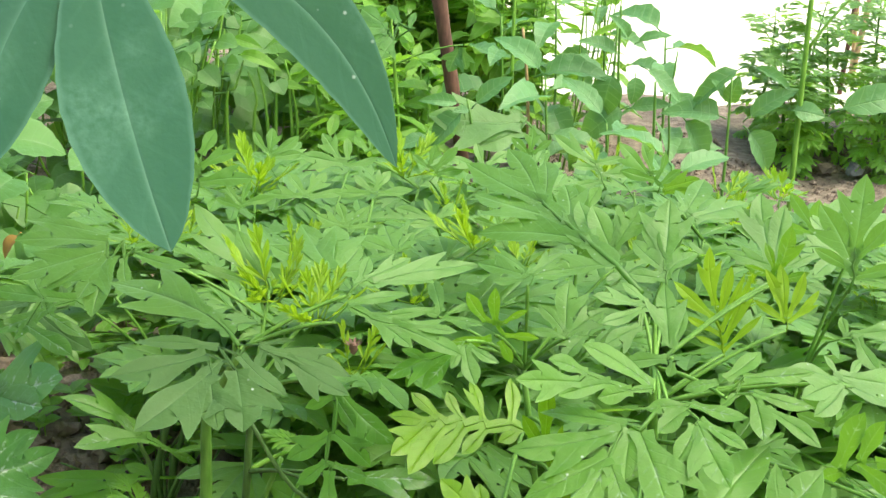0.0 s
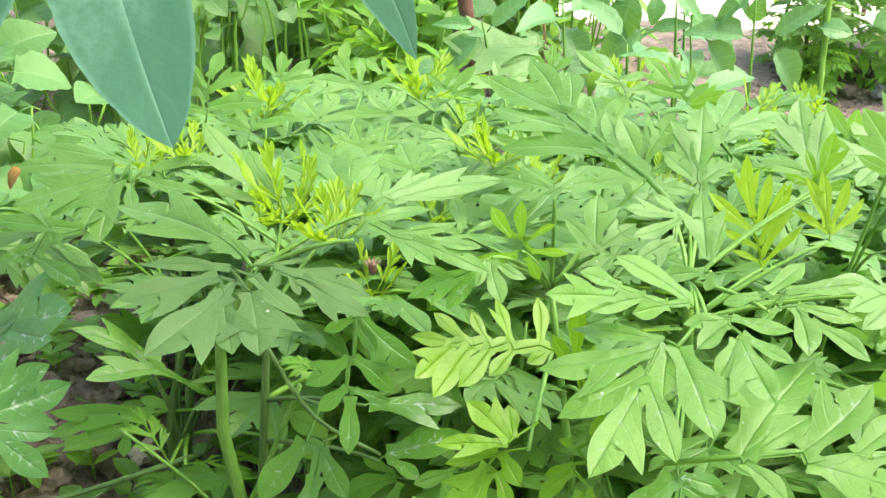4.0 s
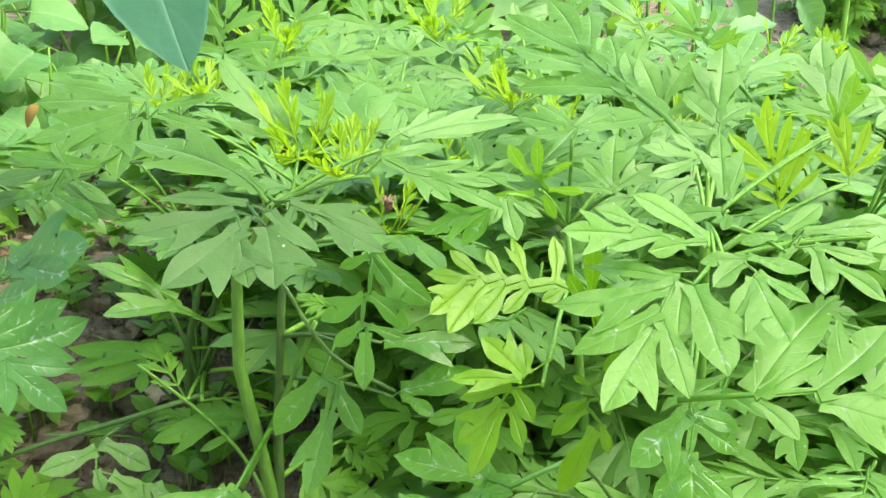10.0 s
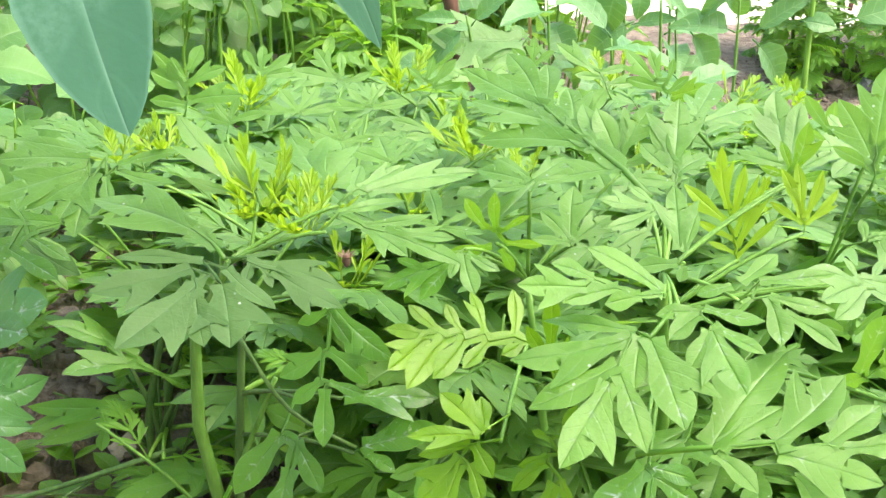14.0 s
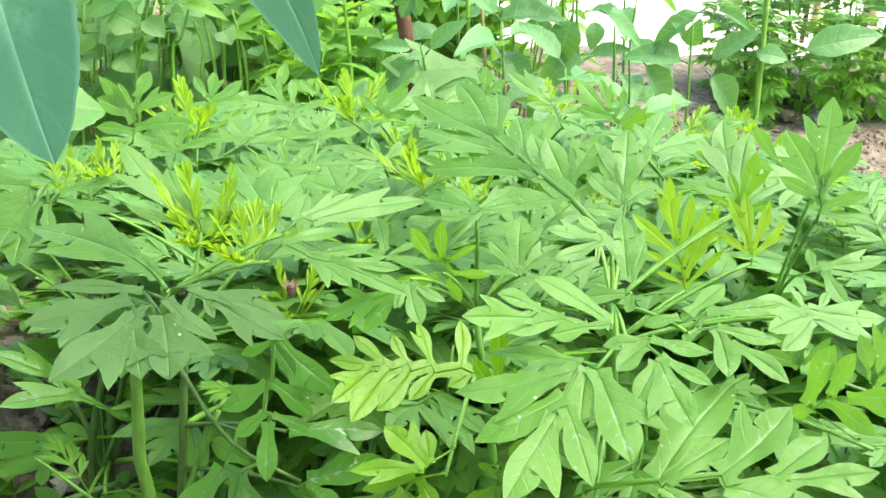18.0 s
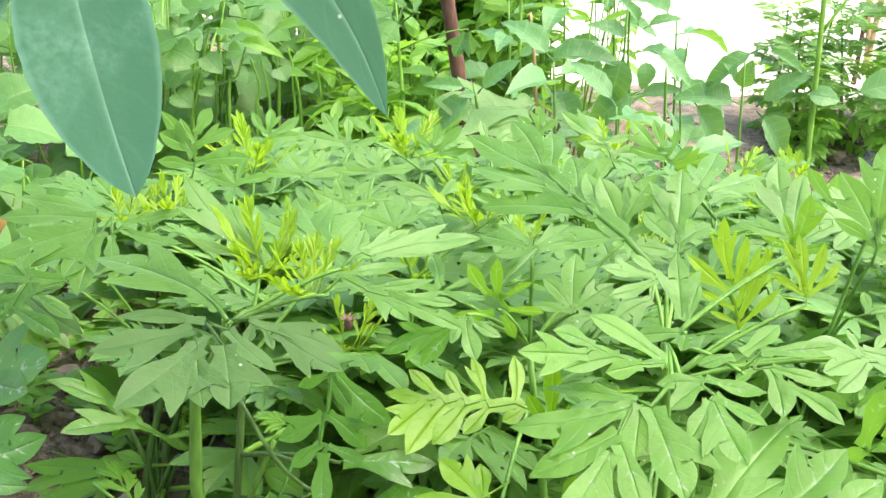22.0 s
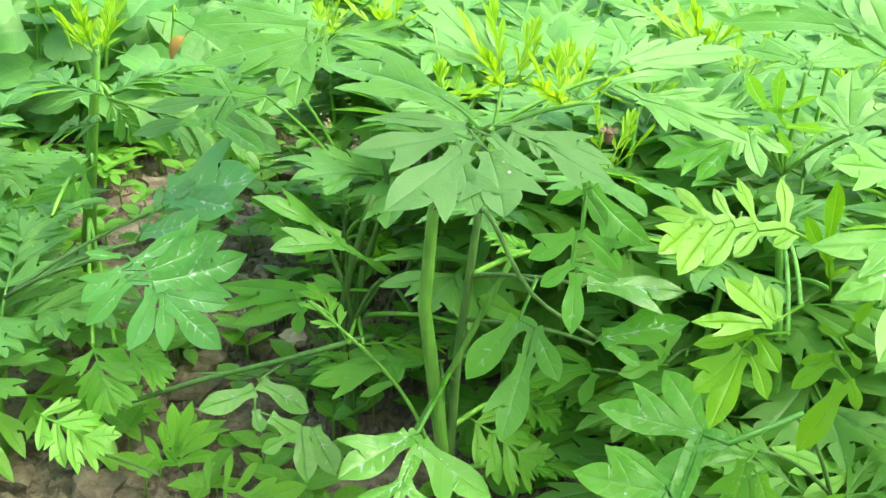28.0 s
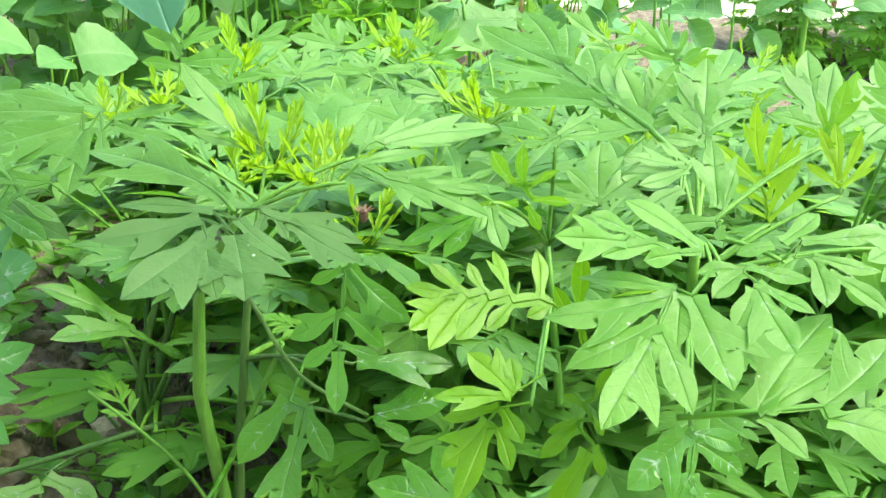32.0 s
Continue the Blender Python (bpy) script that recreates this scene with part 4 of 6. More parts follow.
spray(M_YOUNG, (0.225, 0.630, 0.349), (0.216, 0.640, 0.386), (-0.21, -0.58, 0.79), [(0.004, 0.273, -0.152, 1.123, "n", 0.24), (0.020, 0.316, 0.111, 1.138, "l", 0.24), (0.063, 0.261, 0.466, 0.944, "n", 0.24), (0.031, 0.176, -0.413, 0.636, "n", 0.22), (0.064, 0.169, 0.664, 0.586, "r", 0.22)])
spray(M_LEAF, (0.139, 0.570, 0.358), (0.137, 0.600, 0.394), (-0.12, -0.47, 0.87), [(-0.031, 0.194, -0.019, 1.015, "b", 0.38), (-0.070, 0.023, -0.619, 0.012, "n", 0.46), (-0.008, -0.013, -0.075, -0.202, "n", 0.80), (0.019, 0.157, 0.240, 0.670, "n", 0.34)])
spray(M_LEAF, (0.137, 0.620, 0.368), (0.098, 0.620, 0.376), (-0.10, -0.48, 0.87), [(0.048, 0.218, 0.041, 1.044, "r", 0.30), (0.007, 0.175, -0.444, 0.903, "n", 0.32), (-0.381, 0.262, -0.859, 0.826, "l", 0.40), (0.125, 0.130, 0.438, 0.571, "n", 0.35)])
spray(M_LEAF, (0.083, 0.620, 0.346), (0.078, 0.650, 0.374), (-0.07, -0.48, 0.87), [(-0.011, 0.180, 0.174, 1.024, "r", 0.42), (-0.059, 0.141, -0.389, 0.680, "n", 0.34), (0.015, 0.087, 0.664, 0.455, "b", 0.30), (-0.033, 0.049, -0.589, 0.208, "n", 0.30)])
spray(M_WET, (0.011, 0.580, 0.360), (-0.030, 0.570, 0.345), (0.00, -0.47, 0.88), [(-0.041, 0.108, -0.013, 1.050, "l", 0.32), (-0.093, 0.097, -0.381, 0.677, "n", 0.40), (-0.040, 0.400, 0.296, 0.705, "n", 0.35)])
spray(M_LEAF, (0.016, 0.575, 0.367), (0.022, 0.555, 0.347), (-0.02, -0.47, 0.88), [(0.053, 0.167, 0.011, 0.998, "n", 0.50), (-0.022, 0.120, -0.569, 0.610, "n", 0.34), (0.107, 0.100, 0.434, 0.569, "n", 0.40)])
spray(M_GLOSSY, (0.035, 0.600, 0.357), (0.034, 0.600, 0.389), (-0.04, -0.55, 0.84), [(-0.173, 0.333, -0.552, 0.919, "n", 0.42), (0.023, 0.249, -0.001, 1.044, "n", 0.36), (0.174, 0.298, 0.621, 0.578, "n", 0.34), (-0.071, -0.014, -0.862, -0.095, "l", 0.32), (0.184, 0.028, 0.851, -0.042, "n", 0.32), (0.085, -0.088, 0.328, -0.562, "n", 0.42)])
spray(M_LEAF, (0.001, 0.640, 0.350), (-0.016, 0.660, 0.353), (0.00, -0.49, 0.87), [(0.027, 0.127, -0.662, 1.904, "l", 0.20), (0.134, 0.147, 0.807, 1.293, "n", 0.30), (0.147, -0.035, 0.925, -0.264, "n", 0.30), (0.040, -0.054, 0.536, -1.042, "r", 0.30)])
spray(M_LEAF, (-0.228, 0.980, 0.308), (-0.211, 1.000, 0.369), (0.14, -0.64, 0.76), [(-0.090, 0.619, 0.004, 1.017, "n", 0.58), (-0.080, 0.487, -0.372, 0.753, "n", 0.32), (-0.055, 0.454, 0.392, 0.810, "l", 0.32), (-0.051, 0.376, -0.596, 0.484, "r", 0.42), (-0.046, 0.298, -0.641, 0.780, "n", 0.28), (-0.012, 0.228, 0.716, 0.489, "l", 0.30), (-0.011, 0.164, -0.520, 0.100, "n", 0.36)])
spray(M_LEAF, (-0.180, 1.120, 0.294), (-0.182, 1.140, 0.329), (0.10, -0.65, 0.75), [(-0.072, 0.446, -0.390, 0.994, "n", 0.44), (0.072, 0.373, 0.828, 0.862, "n", 0.34), (0.014, 0.417, 0.101, 1.092, "r", 0.42), (0.043, 0.253, 0.942, 0.384, "n", 0.34)])
spray(M_LEAF, (-0.176, 0.900, 0.318), (-0.166, 0.920, 0.345), (0.11, -0.60, 0.79), [(-0.035, 0.294, -0.715, 0.342, "r", 0.30), (0.005, 0.384, 0.727, 0.827, "n", 0.30), (-0.076, 0.403, -0.566, 0.732, "n", 0.36), (-0.030, 0.480, -0.025, 1.069, "n", 0.36)])
spray(M_LEAF, (-0.090, 1.050, 0.312), (-0.105, 1.070, 0.345), (0.06, -0.65, 0.76), [(-0.040, 0.283, -0.958, 0.819, "l", 0.36), (-0.096, 0.442, -0.258, 1.178, "b", 0.42), (0.087, 0.329, 0.276, 0.873, "n", 0.40), (0.130, 0.174, 0.829, 0.174, "n", 0.34)])
spray(M_LEAF, (-0.074, 1.150, 0.294), (-0.083, 1.160, 0.320), (0.04, -0.66, 0.75), [(0.021, 0.398, -0.295, 1.085, "n", 0.44), (0.172, 0.397, 0.309, 0.953, "n", 0.44), (0.193, 0.263, 0.983, 0.353, "n", 0.40)])
spray(M_LEAF, (-0.120, 0.930, 0.322), (-0.127, 0.950, 0.341), (0.08, -0.61, 0.79), [(-0.034, 0.303, -1.096, 0.675, "r", 0.30), (0.034, 0.392, -0.307, 1.252, "n", 0.40), (0.152, 0.373, 0.890, 1.061, "b", 0.36), (0.213, 0.223, 1.446, 0.263, "n", 0.30)])
spray(M_LEAF, (-0.058, 0.920, 0.330), (-0.057, 0.940, 0.349), (0.03, -0.62, 0.79), [(-0.113, 0.288, -1.342, 0.278, "r", 0.30), (-0.087, 0.390, -0.699, 0.897, "n", 0.36), (0.052, 0.402, 0.519, 1.148, "l", 0.36), (0.153, 0.252, 1.276, 0.511, "n", 0.30)])
spray(M_LEAF, (-0.076, 0.820, 0.335), (-0.078, 0.840, 0.356), (0.05, -0.60, 0.79), [(0.000, 0.331, -0.757, 0.661, "b", 0.34), (0.030, 0.414, -0.152, 1.084, "n", 0.42), (0.121, 0.364, 0.762, 0.919, "n", 0.36), (0.151, 0.248, 0.984, 0.333, "n", 0.30)])
spray(M_LEAF, (-0.008, 1.050, 0.305), (-0.006, 1.060, 0.341), (-0.00, -0.65, 0.76), [(-0.104, 0.405, -0.526, 0.698, "n", 0.42), (-0.022, 0.499, 0.101, 1.037, "r", 0.44), (0.121, 0.363, 0.694, 1.006, "n", 0.38), (0.161, 0.233, 0.930, 0.437, "n", 0.36)])
spray(M_LEAF, (0.000, 0.850, 0.331), (-0.021, 0.860, 0.350), (0.00, -0.61, 0.79), [(0.036, 0.371, -0.472, 1.271, "l", 0.32), (0.150, 0.381, 0.349, 0.927, "n", 0.36), (0.216, 0.228, 0.909, 0.286, "r", 0.36), (0.048, 0.162, -0.548, 0.635, "n", 0.32)])
spray(M_LEAF, (0.049, 0.800, 0.345), (0.035, 0.810, 0.364), (-0.04, -0.61, 0.79), [(0.090, 0.311, -0.447, 0.940, "n", 0.36), (0.201, 0.391, 0.322, 1.189, "n", 0.38), (0.281, 0.287, 1.323, 0.289, "l", 0.34), (0.170, 0.108, 1.024, -0.355, "n", 0.34)])
spray(M_LEAF, (0.162, 1.000, 0.317), (0.112, 1.020, 0.366), (-0.09, -0.62, 0.78), [(0.110, 0.435, -0.001, 1.020, "r", 0.30), (0.143, 0.360, 0.493, 0.172, "n", 0.30), (0.120, 0.283, -0.137, 0.559, "n", 0.34), (0.097, 0.206, 0.454, -0.085, "l", 0.32), (0.047, 0.123, -0.342, 0.328, "n", 0.34)])
spray(M_LEAF, (0.207, 0.980, 0.319), (0.194, 0.990, 0.368), (-0.13, -0.62, 0.78), [(-0.098, 0.455, -0.473, 1.126, "l", 0.34), (0.008, 0.491, -0.044, 1.030, "r", 0.36), (0.155, 0.418, 0.323, 0.749, "n", 0.44), (0.023, 0.297, -0.566, 0.630, "n", 0.32), (0.102, 0.179, 0.538, 0.381, "n", 0.40)])
spray(M_LIME, (0.208, 0.970, 0.324), (0.243, 0.970, 0.339), (-0.14, -0.58, 0.80), [(-0.140, 0.144, -0.019, 1.034, "l", 0.40), (-0.021, 0.104, 0.223, 0.744, "n", 0.36)])
spray(M_LEAF, (0.110, 0.780, 0.371), (0.101, 0.790, 0.391), (-0.09, -0.64, 0.77), [(0.030, 0.081, 0.123, 1.085, "n", 0.62), (0.140, 0.133, 0.897, 0.693, "n", 0.50)])
spray(M_LEAF, (0.047, 1.050, 0.315), (0.030, 1.060, 0.331), (-0.03, -0.63, 0.78), [(-0.025, 0.304, -0.617, 1.453, "l", 0.34), (0.169, 0.360, 0.648, 1.244, "n", 0.42), (0.316, 0.195, 1.503, 0.041, "r", 0.36)])
spray(M_LEAF, (0.095, 1.080, 0.319), (0.088, 1.090, 0.359), (-0.06, -0.66, 0.75), [(-0.040, 0.207, -0.383, 0.659, "n", 0.42), (0.035, 0.262, 0.180, 0.840, "b", 0.44), (0.093, 0.187, 0.599, 0.444, "n", 0.40)])
spray(M_DULL_SHADED, (-0.116, 0.575, 0.359), (-0.171, 0.525, 0.347), (0.05, -0.36, 0.93), [(0.121, 0.155, 0.580, 0.650, "n", 0.20), (0.110, 0.274, 0.332, 0.994, "l", 0.36), (-0.066, 0.341, -0.227, 1.123, "l", 0.42), (-0.115, 0.386, -0.558, 0.622, "b", 0.50), (-0.017, 0.207, -0.096, 0.442, "n", 0.60), (-0.166, 0.189, -0.688, 0.489, "b", 0.50), (-0.054, 0.074, -0.604, 0.025, "n", 0.32)])
spray(M_DULL_SHADED, (-0.119, 0.575, 0.360), (-0.052, 0.555, 0.339), (0.01, -0.36, 0.93), [(-0.099, 0.140, -0.306, 0.361, "n", 0.25), (-0.062, 0.166, -0.205, 0.934, "l", 0.24), (-0.081, 0.378, 0.009, 1.004, "r", 0.36), (-0.065, 0.198, 0.115, 0.241, "n", 0.50), (-0.061, 0.283, 0.069, 0.446, "n", 0.45)])
spray(M_MID, (-0.087, 0.600, 0.255), (-0.103, 0.550, 0.172), (0.02, -0.42, 0.91), [(0.051, 0.267, 0.290, 0.703, "n", 0.42), (-0.040, 0.466, -0.001, 1.006, "r", 0.37), (-0.052, 0.294, -0.261, 0.585, "n", 0.46)])
spray(M_MID, (-0.063, 0.600, 0.325), (-0.067, 0.560, 0.243), (-0.01, -0.46, 0.89), [(0.031, 0.377, 0.313, 0.563, "r", 0.42), (-0.000, 0.368, -0.271, 0.589, "l", 0.44), (0.010, 0.620, 0.003, 1.007, "n", 0.38), (0.038, 0.565, 0.224, 0.730, "n", 0.46), (-0.018, 0.576, -0.250, 0.643, "n", 0.38), (-0.006, 0.137, -0.151, 0.323, "n", 0.52), (-0.034, 0.093, -0.435, 0.417, "r", 0.36), (0.013, 0.113, 0.213, 0.210, "n", 0.40)])
spray(M_WET, (-0.138, 0.620, 0.169), (-0.191, 0.520, 0.129), (0.07, -0.38, 0.92), [(-0.019, 0.435, 0.158, 0.840, "r", 0.42), (-0.122, 0.667, 0.031, 0.961, "n", 0.38), (-0.085, 0.448, -0.547, 0.522, "r", 0.46), (-0.149, 0.685, -0.436, 0.782, "n", 0.42), (-0.133, 0.694, -0.209, 0.972, "n", 0.40), (-0.041, 0.404, 0.209, 0.631, "n", 0.30)])
spray(M_WET, (0.061, 0.535, 0.216), (-0.073, 0.485, 0.169), (-0.06, -0.38, 0.92), [(-0.059, 0.591, 0.175, 0.850, "r", 0.42), (-0.039, 0.577, 0.203, 0.670, "n", 0.36), (0.088, 0.365, 0.362, 0.650, "r", 0.32), (0.080, 0.359, 0.395, 0.357, "n", 0.42), (0.010, 0.299, 0.023, 0.617, "n", 0.42), (-0.113, 0.573, -0.252, 0.659, "n", 0.45), (-0.120, 0.674, 0.003, 1.023, "l", 0.34), (-0.082, 0.582, -0.033, 0.767, "n", 0.30)])
spray(M_GLOSSY, (0.037, 0.520, 0.202), (0.025, 0.500, 0.160), (-0.09, -0.37, 0.93), [(0.096, 0.195, 0.105, 0.911, "b", 0.52), (-0.079, 0.291, -0.538, 1.014, "l", 0.50), (0.013, 0.358, -0.233, 1.135, "n", 0.40)])
spray(M_GLOSSY, (0.062, 0.500, 0.151), (0.080, 0.500, 0.190), (-0.12, -0.35, 0.93), [(0.026, 0.236, -0.024, 0.993, "n", 0.44), (0.012, 0.168, -0.282, 0.538, "l", 0.44), (-0.018, 0.082, -0.486, 0.054, "n", 0.45)])
spray(M_LIME, (0.035, 0.500, 0.290), (-0.003, 0.470, 0.250), (-0.09, -0.41, 0.91), [(0.208, 0.327, 0.289, 0.852, "r", 0.44), (0.174, 0.383, -0.005, 1.006, "n", 0.42), (0.109, 0.334, -0.188, 0.545, "n", 0.46), (0.179, 0.172, -0.135, 0.313, "n", 0.52), (0.202, 0.189, 0.534, 0.539, "n", 0.30)])
spray(M_LIME, (0.039, 0.500, 0.306), (-0.015, 0.490, 0.299), (-0.09, -0.43, 0.90), [(-0.154, 0.341, -0.003, 1.014, "l", 0.28), (-0.133, 0.312, 0.384, 0.608, "r", 0.42), (-0.111, 0.282, 0.248, 0.230, "n", 0.55)])
spray(M_LIME, (0.068, 0.510, 0.292), (0.044, 0.480, 0.232), (-0.12, -0.40, 0.91), [(-0.099, 0.431, 0.007, 1.011, "n", 0.35), (0.021, 0.304, 0.207, 0.611, "n", 0.42), (-0.125, 0.381, -0.257, 0.567, "n", 0.46), (0.042, 0.254, 0.224, 0.418, "n", 0.38), (-0.056, 0.213, -0.165, 0.293, "n", 0.55), (0.057, 0.141, 0.218, 0.128, "n", 0.40), (-0.011, 0.074, -0.059, -0.180, "n", 0.34)])
spray(M_LIME, (0.074, 0.585, 0.292), (-0.029, 0.565, 0.320), (-0.10, -0.52, 0.85), [(0.005, 0.760, 0.011, 1.005, "n", 0.43), (-0.011, 0.775, -0.240, 0.989, "r", 0.41), (0.000, 0.668, -0.335, 0.889, "n", 0.36), (0.006, 0.557, -0.255, 0.746, "n", 0.41), (0.016, 0.424, -0.168, 0.576, "n", 0.43), (0.024, 0.701, 0.184, 0.871, "n", 0.43), (0.047, 0.569, 0.211, 0.660, "n", 0.43), (0.062, 0.441, 0.336, 0.502, "l", 0.36), (0.069, 0.269, 0.371, 0.260, "n", 0.38), (0.050, 0.210, -0.065, 0.357, "n", 0.48)])
spray(M_LIME, (0.073, 0.570, 0.273), (0.060, 0.570, 0.328), (-0.14, -0.51, 0.85), [(0.001, 0.527, 0.165, 1.181, "n", 0.30), (-0.020, 0.416, -0.178, 0.900, "n", 0.30), (0.007, 0.353, 0.231, 0.648, "n", 0.30), (0.009, 0.177, 0.216, 0.250, "n", 0.40)])
spray(M_WET, (-0.053, 0.585, 0.220), (0.002, 0.585, 0.239), (-0.04, -0.43, 0.90), [(-0.048, 0.131, -0.009, 1.013, "l", 0.38), (0.044, 0.163, 0.342, 0.450, "n", 0.40)])
spray(M_WET, (-0.061, 0.600, 0.251), (0.001, 0.600, 0.255), (-0.04, -0.44, 0.90), [(-0.029, 0.060, -0.006, 1.010, "r", 0.30)])
spray(M_WET, (0.108, 0.475, 0.293), (0.109, 0.445, 0.241), (-0.10, -0.38, 0.92), [(0.030, 0.049, 0.510, 0.501, "l", 0.46), (-0.019, 0.049, -0.404, 0.167, "n", 0.46), (-0.032, 0.122, -0.415, 0.391, "l", 0.46), (0.035, 0.416, 0.320, 0.821, "n", 0.44), (-0.013, 0.464, -0.347, 0.760, "n", 0.46), (0.010, 0.367, 0.005, 1.010, "b", 0.42)])
spray(M_LEAF, (0.273, 0.660, 0.364), (0.279, 0.680, 0.442), (-0.22, -0.54, 0.82), [(0.003, 0.381, 0.009, 1.001, "b", 0.34), (0.021, 0.312, 0.262, 0.672, "n", 0.36), (0.004, 0.239, -0.317, 0.711, "l", 0.36), (0.019, 0.193, -0.314, 0.339, "n", 0.34), (0.034, 0.148, 0.357, 0.287, "n", 0.34)])
spray(M_LEAF, (0.314, 0.850, 0.328), (0.316, 0.850, 0.365), (-0.21, -0.57, 0.79), [(0.023, 0.213, -0.057, 0.975, "n", 0.42), (-0.057, 0.306, -0.705, 0.981, "n", 0.40), (0.083, 0.226, 0.618, 0.775, "n", 0.42), (-0.085, 0.120, -0.790, 0.178, "n", 0.36)])
spray(M_BROAD, (0.126, 0.530, 0.352), (0.059, 0.445, 0.311), (-0.06, -0.35, 0.93), [(0.077, 0.212, 0.475, 0.368, "n", 0.24), (0.081, 0.255, 0.477, 0.647, "l", 0.30), (0.058, 0.409, 0.291, 0.798, "n", 0.38), (0.040, 0.515, 0.001, 1.007, "l", 0.36), (0.025, 0.453, -0.261, 0.730, "n", 0.38), (0.010, 0.208, -0.348, 0.567, "l", 0.38), (0.044, 0.218, -0.063, 0.476, "n", 0.50)])
spray(M_BROAD, (0.128, 0.530, 0.353), (0.153, 0.475, 0.333), (-0.10, -0.36, 0.93), [(-0.154, 0.129, 0.206, -0.006, "l", 0.44), (-0.119, 0.158, 0.241, 0.267, "n", 0.50), (-0.186, 0.112, -0.546, 0.475, "n", 0.32), (-0.092, 0.330, 0.248, 0.581, "n", 0.56), (-0.116, 0.343, -0.008, 1.004, "r", 0.42), (-0.156, 0.297, -0.365, 0.743, "n", 0.34)])
spray(M_BROAD, (0.125, 0.545, 0.349), (0.081, 0.545, 0.382), (-0.08, -0.46, 0.88), [(0.055, 0.053, 0.008, 0.989, "n", 0.28), (-0.430, 0.885, -0.841, 1.541, "b", 0.32), (-0.297, 0.828, -0.430, 1.303, "n", 0.40), (-0.133, 0.285, -0.458, 0.615, "n", 0.42), (-0.220, 0.541, -0.723, 1.050, "n", 0.30)])
spray(M_BROAD, (0.165, 0.545, 0.348), (0.214, 0.515, 0.336), (-0.14, -0.40, 0.91), [(-0.207, -0.079, -0.736, 0.078, "n", 0.42), (-0.318, 0.060, -0.743, 0.636, "n", 0.28), (-0.202, 0.220, -0.381, 0.794, "n", 0.30), (-0.167, 0.224, 0.254, 0.518, "n", 0.52), (-0.082, 0.391, -0.002, 1.015, "n", 0.36), (-0.132, -0.131, 0.124, -0.379, "n", 0.50), (-0.086, 0.085, 0.123, 0.015, "n", 0.60)])
spray(M_BROAD, (0.258, 0.500, 0.301), (0.268, 0.500, 0.335), (-0.21, -0.39, 0.90), [(-1.169, 0.043, -1.228, 1.117, "n", 0.42), (-0.912, 0.371, -0.876, 1.188, "n", 0.46), (-0.971, 0.290, -0.058, 0.244, "n", 0.42), (-0.692, 0.518, 0.034, 1.022, "r", 0.40), (-1.059, 0.065, -1.341, -0.296, "n", 0.60)])
spray(M_BROAD, (0.101, 0.475, 0.298), (0.247, 0.465, 0.309), (-0.13, -0.36, 0.92), [(-0.019, 0.261, -0.467, 0.605, "l", 0.36), (-0.018, 0.292, -0.194, 0.540, "n", 0.34), (-0.034, 0.475, -0.298, 0.766, "l", 0.42), (-0.016, 0.648, -0.183, 0.868, "n", 0.46), (-0.000, 0.701, -0.018, 1.001, "r", 0.36), (0.015, 0.482, 0.149, 0.798, "b", 0.40), (0.008, 0.266, 0.159, 0.394, "n", 0.50)])
spray(M_LEAF, (0.272, 0.640, 0.265), (0.263, 0.640, 0.308), (-0.20, -0.48, 0.85), [(-0.038, 0.234, -0.225, 1.076, "b", 0.42), (-0.009, 0.327, 0.200, 0.909, "n", 0.42), (0.011, 0.226, 0.488, 0.555, "n", 0.38), (-0.017, 0.171, -0.537, 0.533, "n", 0.40)])
spray(M_LEAF, (0.244, 0.600, 0.331), (0.301, 0.600, 0.314), (-0.21, -0.46, 0.86), [(-0.063, 0.113, 0.039, 0.917, "l", 0.28), (-0.120, 0.181, -0.301, 1.115, "b", 0.24), (-0.128, 0.297, -0.404, 0.450, "n", 0.40), (-0.112, 0.135, -0.311, -0.013, "n", 0.40)])
spray(M_LEAF, (0.263, 0.660, 0.327), (0.322, 0.660, 0.343), (-0.21, -0.48, 0.85), [(-0.041, 0.314, 0.011, 1.037, "l", 0.26), (0.019, 0.364, 0.502, 0.421, "n", 0.42), (-0.003, 0.240, -0.294, 0.283, "n", 0.40)])
spray(M_LEAF, (0.290, 0.580, 0.290), (0.301, 0.580, 0.339), (-0.23, -0.44, 0.87), [(-0.024, 0.144, -0.380, 0.569, "n", 0.40), (-0.022, 0.223, -0.056, 0.970, "l", 0.40), (0.002, 0.080, 0.263, 0.540, "n", 0.40)])
spray(M_SPECK, (-0.373, 0.700, 0.199), (-0.351, 0.690, 0.133), (0.17, -0.41, 0.90), [(-0.117, 0.446, 0.348, 0.935, "n", 0.46), (-0.204, 0.531, 0.026, 1.100, "n", 0.38), (-0.224, 0.621, -0.557, 1.371, "n", 0.40), (-0.226, 0.561, -0.809, 0.957, "n", 0.32), (-0.147, 0.375, -1.201, 0.547, "b", 0.38), (-0.128, 0.245, -1.074, 0.257, "b", 0.36), (-0.030, 0.127, -0.711, 0.050, "n", 0.30), (0.056, -0.002, 0.369, -0.172, "n", 0.30), (0.100, 0.137, 0.588, 0.284, "r", 0.42), (0.087, 0.262, 0.627, 0.532, "n", 0.42)])
spray(M_SPECK, (-0.386, 0.750, 0.179), (-0.322, 0.750, 0.226), (0.17, -0.44, 0.88), [(-0.205, 0.567, 0.292, 1.183, "n", 0.50), (-0.338, 0.497, 0.102, 1.468, "l", 0.46), (-0.224, 0.333, -0.430, 0.445, "n", 0.60), (-0.055, 0.117, 0.197, 0.822, "n", 0.42), (-0.232, 0.433, -0.232, 0.883, "n", 0.40)])
